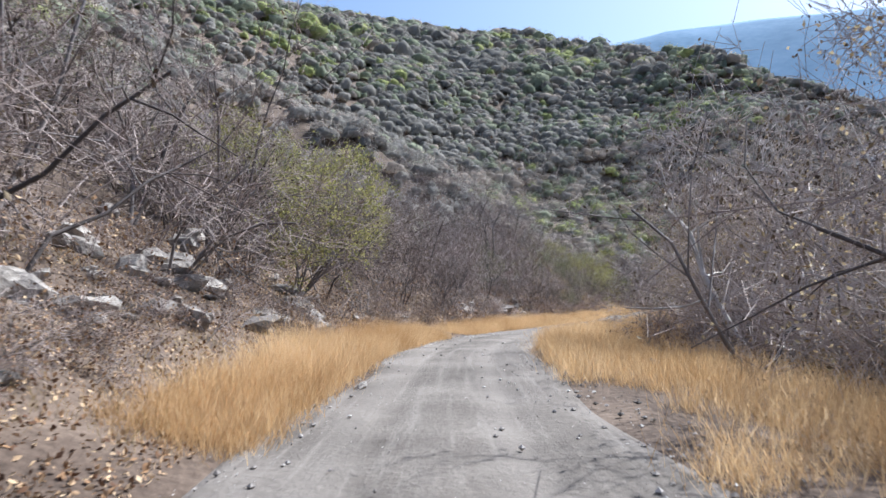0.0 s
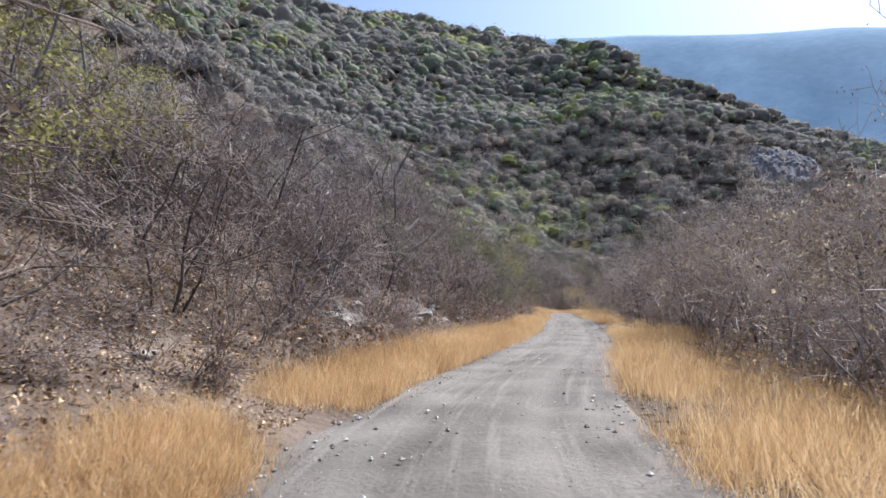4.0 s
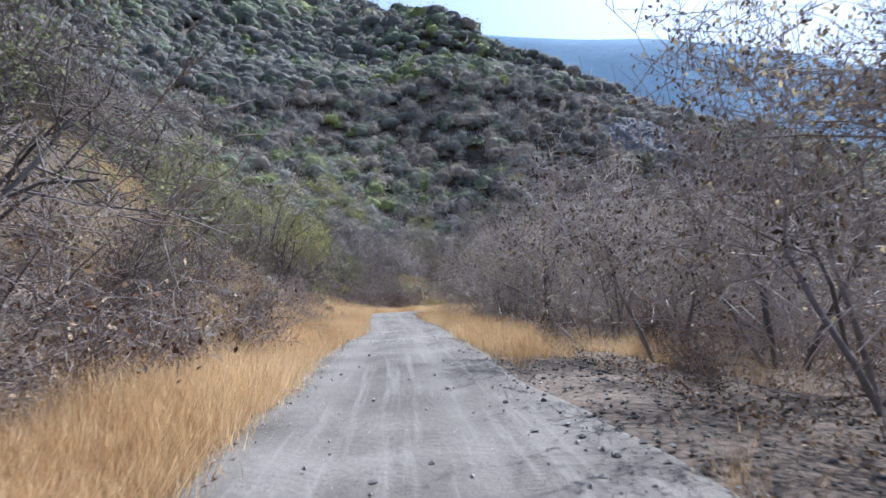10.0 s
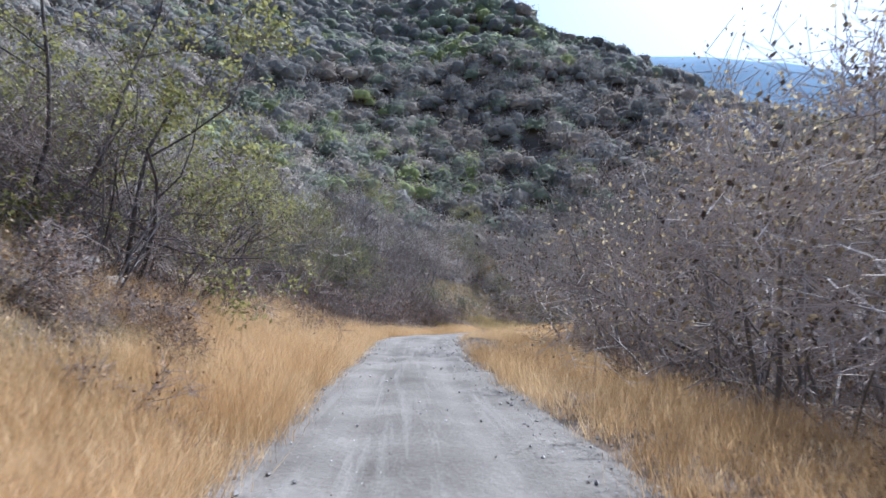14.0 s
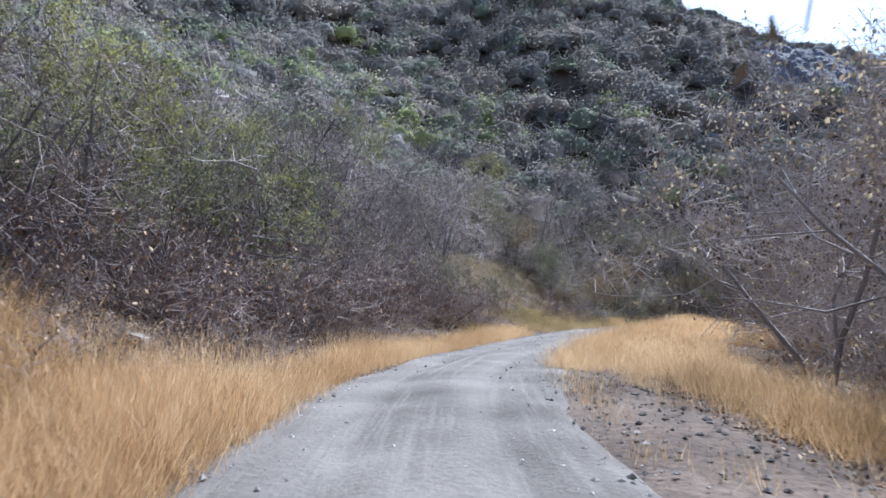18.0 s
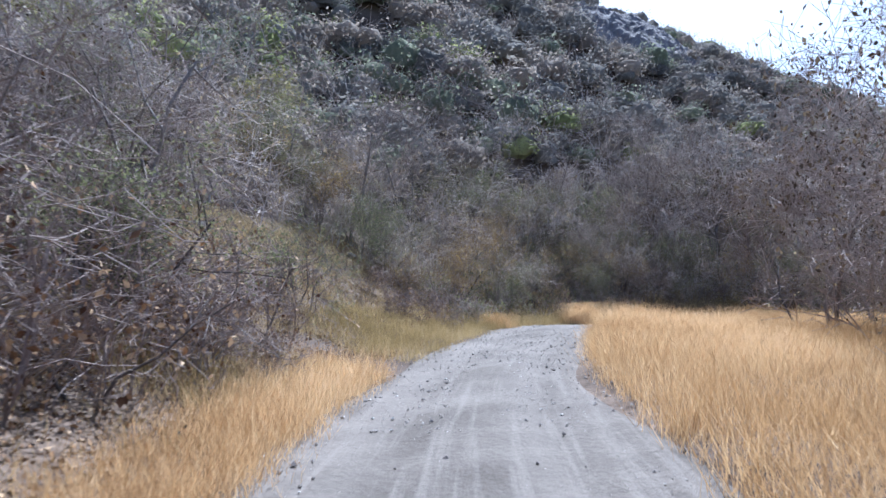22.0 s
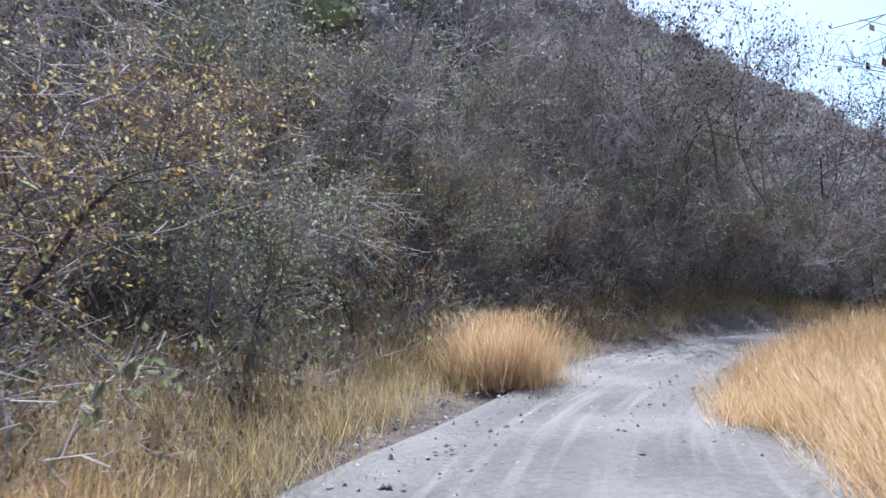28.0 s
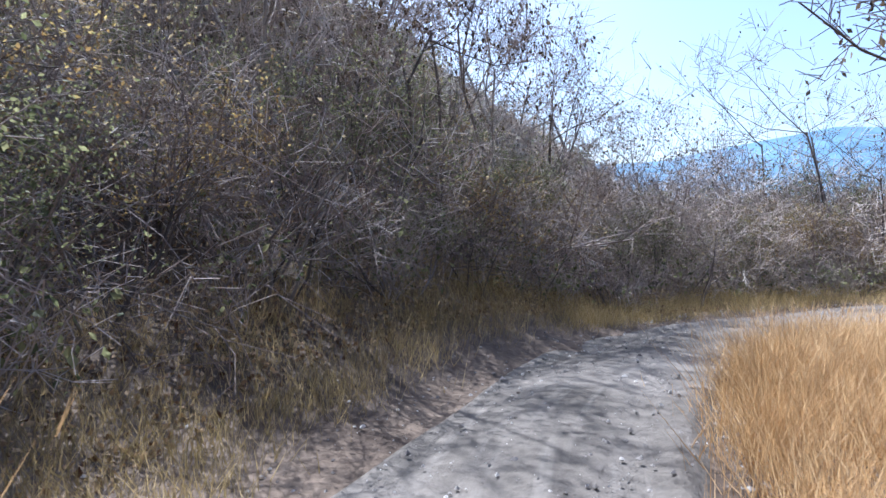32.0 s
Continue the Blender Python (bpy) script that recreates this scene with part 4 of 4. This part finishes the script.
clump("grass_stand", "thick stand of golden grass on the inner edge of the bend", 41, 48.4, 131.6, 0.72, 0.88, 11000)
clump("grass_stand", "stand of golden grass where the track narrows", 42, 41.6, 129.4, 0.6, 0.5, 3000)


# ---- leaf litter, gravel and stones ----
def build_litter():
    rng = np.random.default_rng(8)
    n = 330000
    s, d = rng.uniform(-2, 160, n), np.where(rng.random(n) < 0.72, -(2.3 + 7.5 * rng.random(n) ** 1.2), 3.6 + 10 * rng.random(n) ** 1.3)
    k = np.clip(np.round((s + 45) / 0.5).astype(int), 0, len(LINE) - 1)
    x, y = LINE[k, 0] + TAN[k, 0] * (s - LINE_S[k]) + TAN[k, 1] * d, LINE[k, 1] + TAN[k, 1] * (s - LINE_S[k]) - TAN[k, 0] * d
    z = ground_z(x, y) + 0.015
    v, f = leaf_quads(rng, np.stack([x, y, z], 1), 0.042, 1.6)
    tagged(new("leaf_litter", mesh_of("leaf_litter", v, f, M_LITTER)), "fallen brown leaves scattered over bank and verge", "leaf litter", kind="stuff")


build_litter()


def rock_shape(seed, cuts=1, rough=0.28):
    bm = bmesh.new()
    bmesh.ops.create_icosphere(bm, subdivisions=cuts, radius=1.0)
    r = np.random.default_rng(seed)
    o = r.uniform(-10, 10, 3)
    sc = r.uniform(0.65, 1.25, 3) * (1, 1, 0.7)
    for v in bm.verts:
        q = Vector(v.co) * 1.3 + Vector(o)
        v.co *= 1 + rough * noise.noise(q) * 2
        v.co.x *= sc[0]
        v.co.y *= sc[1]
        v.co.z *= sc[2]
    me = bpy.data.meshes.new("stone")
    bm.to_mesh(me)
    bm.free()
    return me


def build_gravel():
    rng = np.random.default_rng(5)
    oct_v = [np.array([(1, 0, 0), (0, 1, 0), (-1, 0, 0), (0, -1, 0), (0, 0, 0.7), (0, 0, -0.7)], float) * rng.uniform(0.7, 1.3, (6, 3)) for _ in range(8)]
    oct_f = np.array([(0, 1, 4), (1, 2, 4), (2, 3, 4), (3, 0, 4), (1, 0, 5), (2, 1, 5), (3, 2, 5), (0, 3, 5)])
    pieces = []
    n = 16000
    s = rng.uniform(-2, 165, n)
    w = rng.random(n)
    d = np.where(w < 0.35, rng.normal(size=n) * 0.25 - 1.75, np.where(w < 0.75, rng.normal(size=n) * 0.4 + 1.9, rng.uniform(-2, 2, n)))
    k = np.clip(np.round((s + 45) / 0.5).astype(int), 0, len(LINE) - 1)
    x, y = LINE[k, 0] + TAN[k, 0] * (s - LINE_S[k]) + TAN[k, 1] * d, LINE[k, 1] + TAN[k, 1] * (s - LINE_S[k]) - TAN[k, 0] * d
    z = LINE[k, 2]
    size = 0.007 + 0.034 * rng.random(n) ** 7
    for i in range(n):
        v = oct_v[i % 8] * size[i]
        a = rng.uniform(0, 6.28)
        c, q = math.cos(a), math.sin(a)
        pieces.append((np.stack([v[:, 0] * c - v[:, 1] * q + x[i], v[:, 0] * q + v[:, 1] * c + y[i], v[:, 2] + z[i] + 0.02 + size[i] * 0.2], 1), oct_f))
    tagged(new("gravel", mesh_of("gravel", *joined(pieces), M_GRAVEL)), "loose grey stones strewn over the track", "gravel", kind="stuff")


build_gravel()

STONES = [rock_shape(300 + k, 2, 0.3) for k in range(5)]
for me in STONES:
    me.materials.append(M_STONE)


def stone(x, y, r, label="pale angular stone lying on the bank", group="stones on the bank"):
    ob = new("rock", rnd.choice(STONES))
    ob.matrix_world = pose(x, y, gz(x, y) + r * 0.15, rnd.uniform(-25, 25), rnd.uniform(-25, 25), rnd.uniform(0, 360)) @ Matrix.Diagonal((r, r * rnd.uniform(0.7, 1.1), r * rnd.uniform(0.6, 0.9), 1))
    tagged(ob, label, "rock", group)


for x, y, r in [(-8.1, 14.5, 0.5), (-2.5, 41.7, 0.35), (-2.9, 39.9, 0.3), (-1.8, 44.3, 0.4), (-2.2, 10.1, 0.12), (3.3, 14.4, 0.15), (10.3, 79.0, 0.4), (19.1, 106.7, 0.35), (4.75, 49.05, 0.26), (7.8, 62.6, 0.35), (18.05, 104.6, 0.4)]:
    stone(x, y, r)
for s0, s1, d0, d1, n, big in ((7, 21, 4.6, 9.5, 38, 0.42), (34, 47, 5.5, 9.5, 24, 0.4), (70, 78, 5, 8, 12, 0.35), (86, 92, 6, 9, 10, 0.5), (122, 136, 5, 9, 16, 0.3)):
    for k in range(n):
        x, y = at_road(rnd.uniform(s0, s1), -rnd.uniform(d0, d1))
        stone(x, y, 0.1 + big * rnd.random() ** 2.2, "weathered grey outcrop stone set in the bank")
for s0, s1, d0, d1, n in ((5, 20, 4.0, 6.6, 38), (35, 46, 4.2, 6.0, 18), (86, 93, 5.2, 7.5, 18)):
    for k in range(n):
        x, y = at_road(rnd.uniform(s0, s1), -rnd.uniform(d0, d1))
        stone(x, y, 0.14 + 0.34 * rnd.random() ** 1.8, "broken grey ledge stone jutting from the bank")
for k in range(90):
    s = rnd.uniform(-2, 150)
    x, y = at_road(s, -(3.0 + 7 * rnd.random()))
    stone(x, y, 0.06 + 0.24 * rnd.random() ** 3)


# rubble pushed to the edge of the track, and a pale stake in the thicket
def build_rubble(name, label, seed, n, s0, s1, d0, d1, big, mat=M_RUBBLE):
    rng = np.random.default_rng(seed)
    shapes = [] if big > 0.05 else [(np.array([(1, 0, 0), (0, 1, 0), (-1, 0, 0), (0, -1, 0), (0, 0, 0.7), (0, 0, -0.7)], float) * rng.uniform(0.6, 1.4, (6, 3)), np.array([(0, 1, 4), (1, 2, 4), (2, 3, 4), (3, 0, 4), (1, 0, 5), (2, 1, 5), (3, 2, 5), (0, 3, 5)])) for _ in range(6)]
    for k in range(6 - len(shapes)):
        me = rock_shape(400 + k, 1, 0.3)
        shapes.append((np.array([v.co[:] for v in me.vertices]), np.array([p.vertices[:] for p in me.polygons])))
        bpy.data.meshes.remove(me)
    s, d = rng.uniform(s0, s1, n), np.clip(rng.normal(size=n) * (d1 - d0) / 3.2 + (d0 + d1) / 2, d0 - 0.4, d1 + 0.4)
    xy = np.array([at_road(p, q) for p, q in zip(s, d)]) + rng.uniform(-0.25, 0.25, (n, 2))
    z = ground_z(xy[:, 0], xy[:, 1])
    pieces = []
    for k in range(n):
        r = (0.018 if big > 0.05 else 0.01) + big * rng.random() ** 4
        v, f = shapes[k % 6]
        a = rng.uniform(0, 6.28)
        c, q = math.cos(a), math.sin(a)
        pieces.append((np.stack([(v[:, 0] * c - v[:, 1] * q) * r + xy[k, 0], (v[:, 0] * q + v[:, 1] * c) * r * 0.8 + xy[k, 1], v[:, 2] * r * 0.7 + z[k] + 0.015], 1), f))
    tagged(new(name, mesh_of(name, *joined(pieces), mat)), label, "rubble", kind="stuff")


build_rubble("edge_rubble", "heap of grey broken stone at the track edge", 31, 2200, 52, 66, 1.7, 5.0, 0.05)
build_rubble("corner_rubble", "grey broken stone on the corner of the track", 32, 1500, 95, 111, 1.7, 4.4, 0.05)
build_rubble("bend_rubble", "rough broken stone bedded in the last bend of the track", 34, 5000, 122, 162, -1.9, 2.0, 0.03, M_GRAVEL)
build_rubble("track_rubble", "loose broken stone along the low edge of the track", 35, 520, 24, 50, 1.6, 3.0, 0.07)
build_rubble("start_rubble", "loose grey stone on the track edge", 33, 220, 4, 24, 0.9, 3.0, 0.05)

st = empty_thing("dead_stem", pose(27.3, 96.6, gz(27.3, 96.6)), "pale dead stem standing in the grass", "stem")
part("stem", mesh_of("stem", *tubes([[0, 0, -0.1, 0.02, 0.03, 0.5, 0.045, 0.04], [0.02, 0.03, 0.5, -0.04, 0.02, 1.0, 0.04, 0.03], [-0.04, 0.02, 1.0, 0.03, 0.0, 1.35, 0.03, 0.02]], 7), M_PALE, True), st)


# ---- bare rock face high on the hill, and the pale ledge in the bank ----
def build_cliff():
    rng = np.random.default_rng(51)
    u, v = np.linspace(-10.5, 10.5, 44), np.linspace(-6.5, 6.5, 30)
    U, V = np.meshgrid(u, v)
    ux, uy = 0.80, -0.60   # along the slope; up the hill is to its left
    X, Y = CLIFF[0] + ux * U - uy * V, CLIFF[1] + uy * U + ux * V
    edge = np.clip(1.25 - (np.abs(U) / 10.5) ** 2.5 - (np.abs(V) / 6.5) ** 2.5 + 0.35 * lumps(X, Y, 5), -0.6, 1)
    step = 0.9 * np.floor(2.2 * lumps(X + 40, Y, 6)) / 2.2
    Z = ground_z(X, Y) + 2.7 * edge - 0.4 + step + 0.5 * lumps(X, Y + 9, 2.2) + rng.normal(size=X.shape) * 0.12
    n, m = len(u), len(v)
    i = np.arange(n * m).reshape(m, n)
    f = np.stack([i[:-1, :-1], i[:-1, 1:], i[1:, 1:], i[1:, :-1]], -1).reshape(-1, 4)
    tagged(new("cliff", mesh_of("cliff", np.stack([X, Y, Z], -1).reshape(-1, 3), f, M_CLIFF)), "grey streaked rock face among the scrub of the hill", "cliff", kind="structure")


build_cliff()
for x, y, r in [(12.0, 106.2, 0.95), (12.9, 106.9, 0.8), (11.3, 105.2, 0.9), (13.6, 107.8, 0.7), (12.6, 105.6, 0.55), (14.2, 107.2, 0.5), (13.4, 106.0, 0.4), (14.9, 107.9, 0.45), (15.3, 96.6, 0.45), (14.9, 95.2, 0.5), (15.9, 93.2, 0.4), (16.1, 92.3, 0.3)]:
    stone(x, y, r, "large pale weathered ledge rock jutting from the bank", "ledge rocks in the bank")
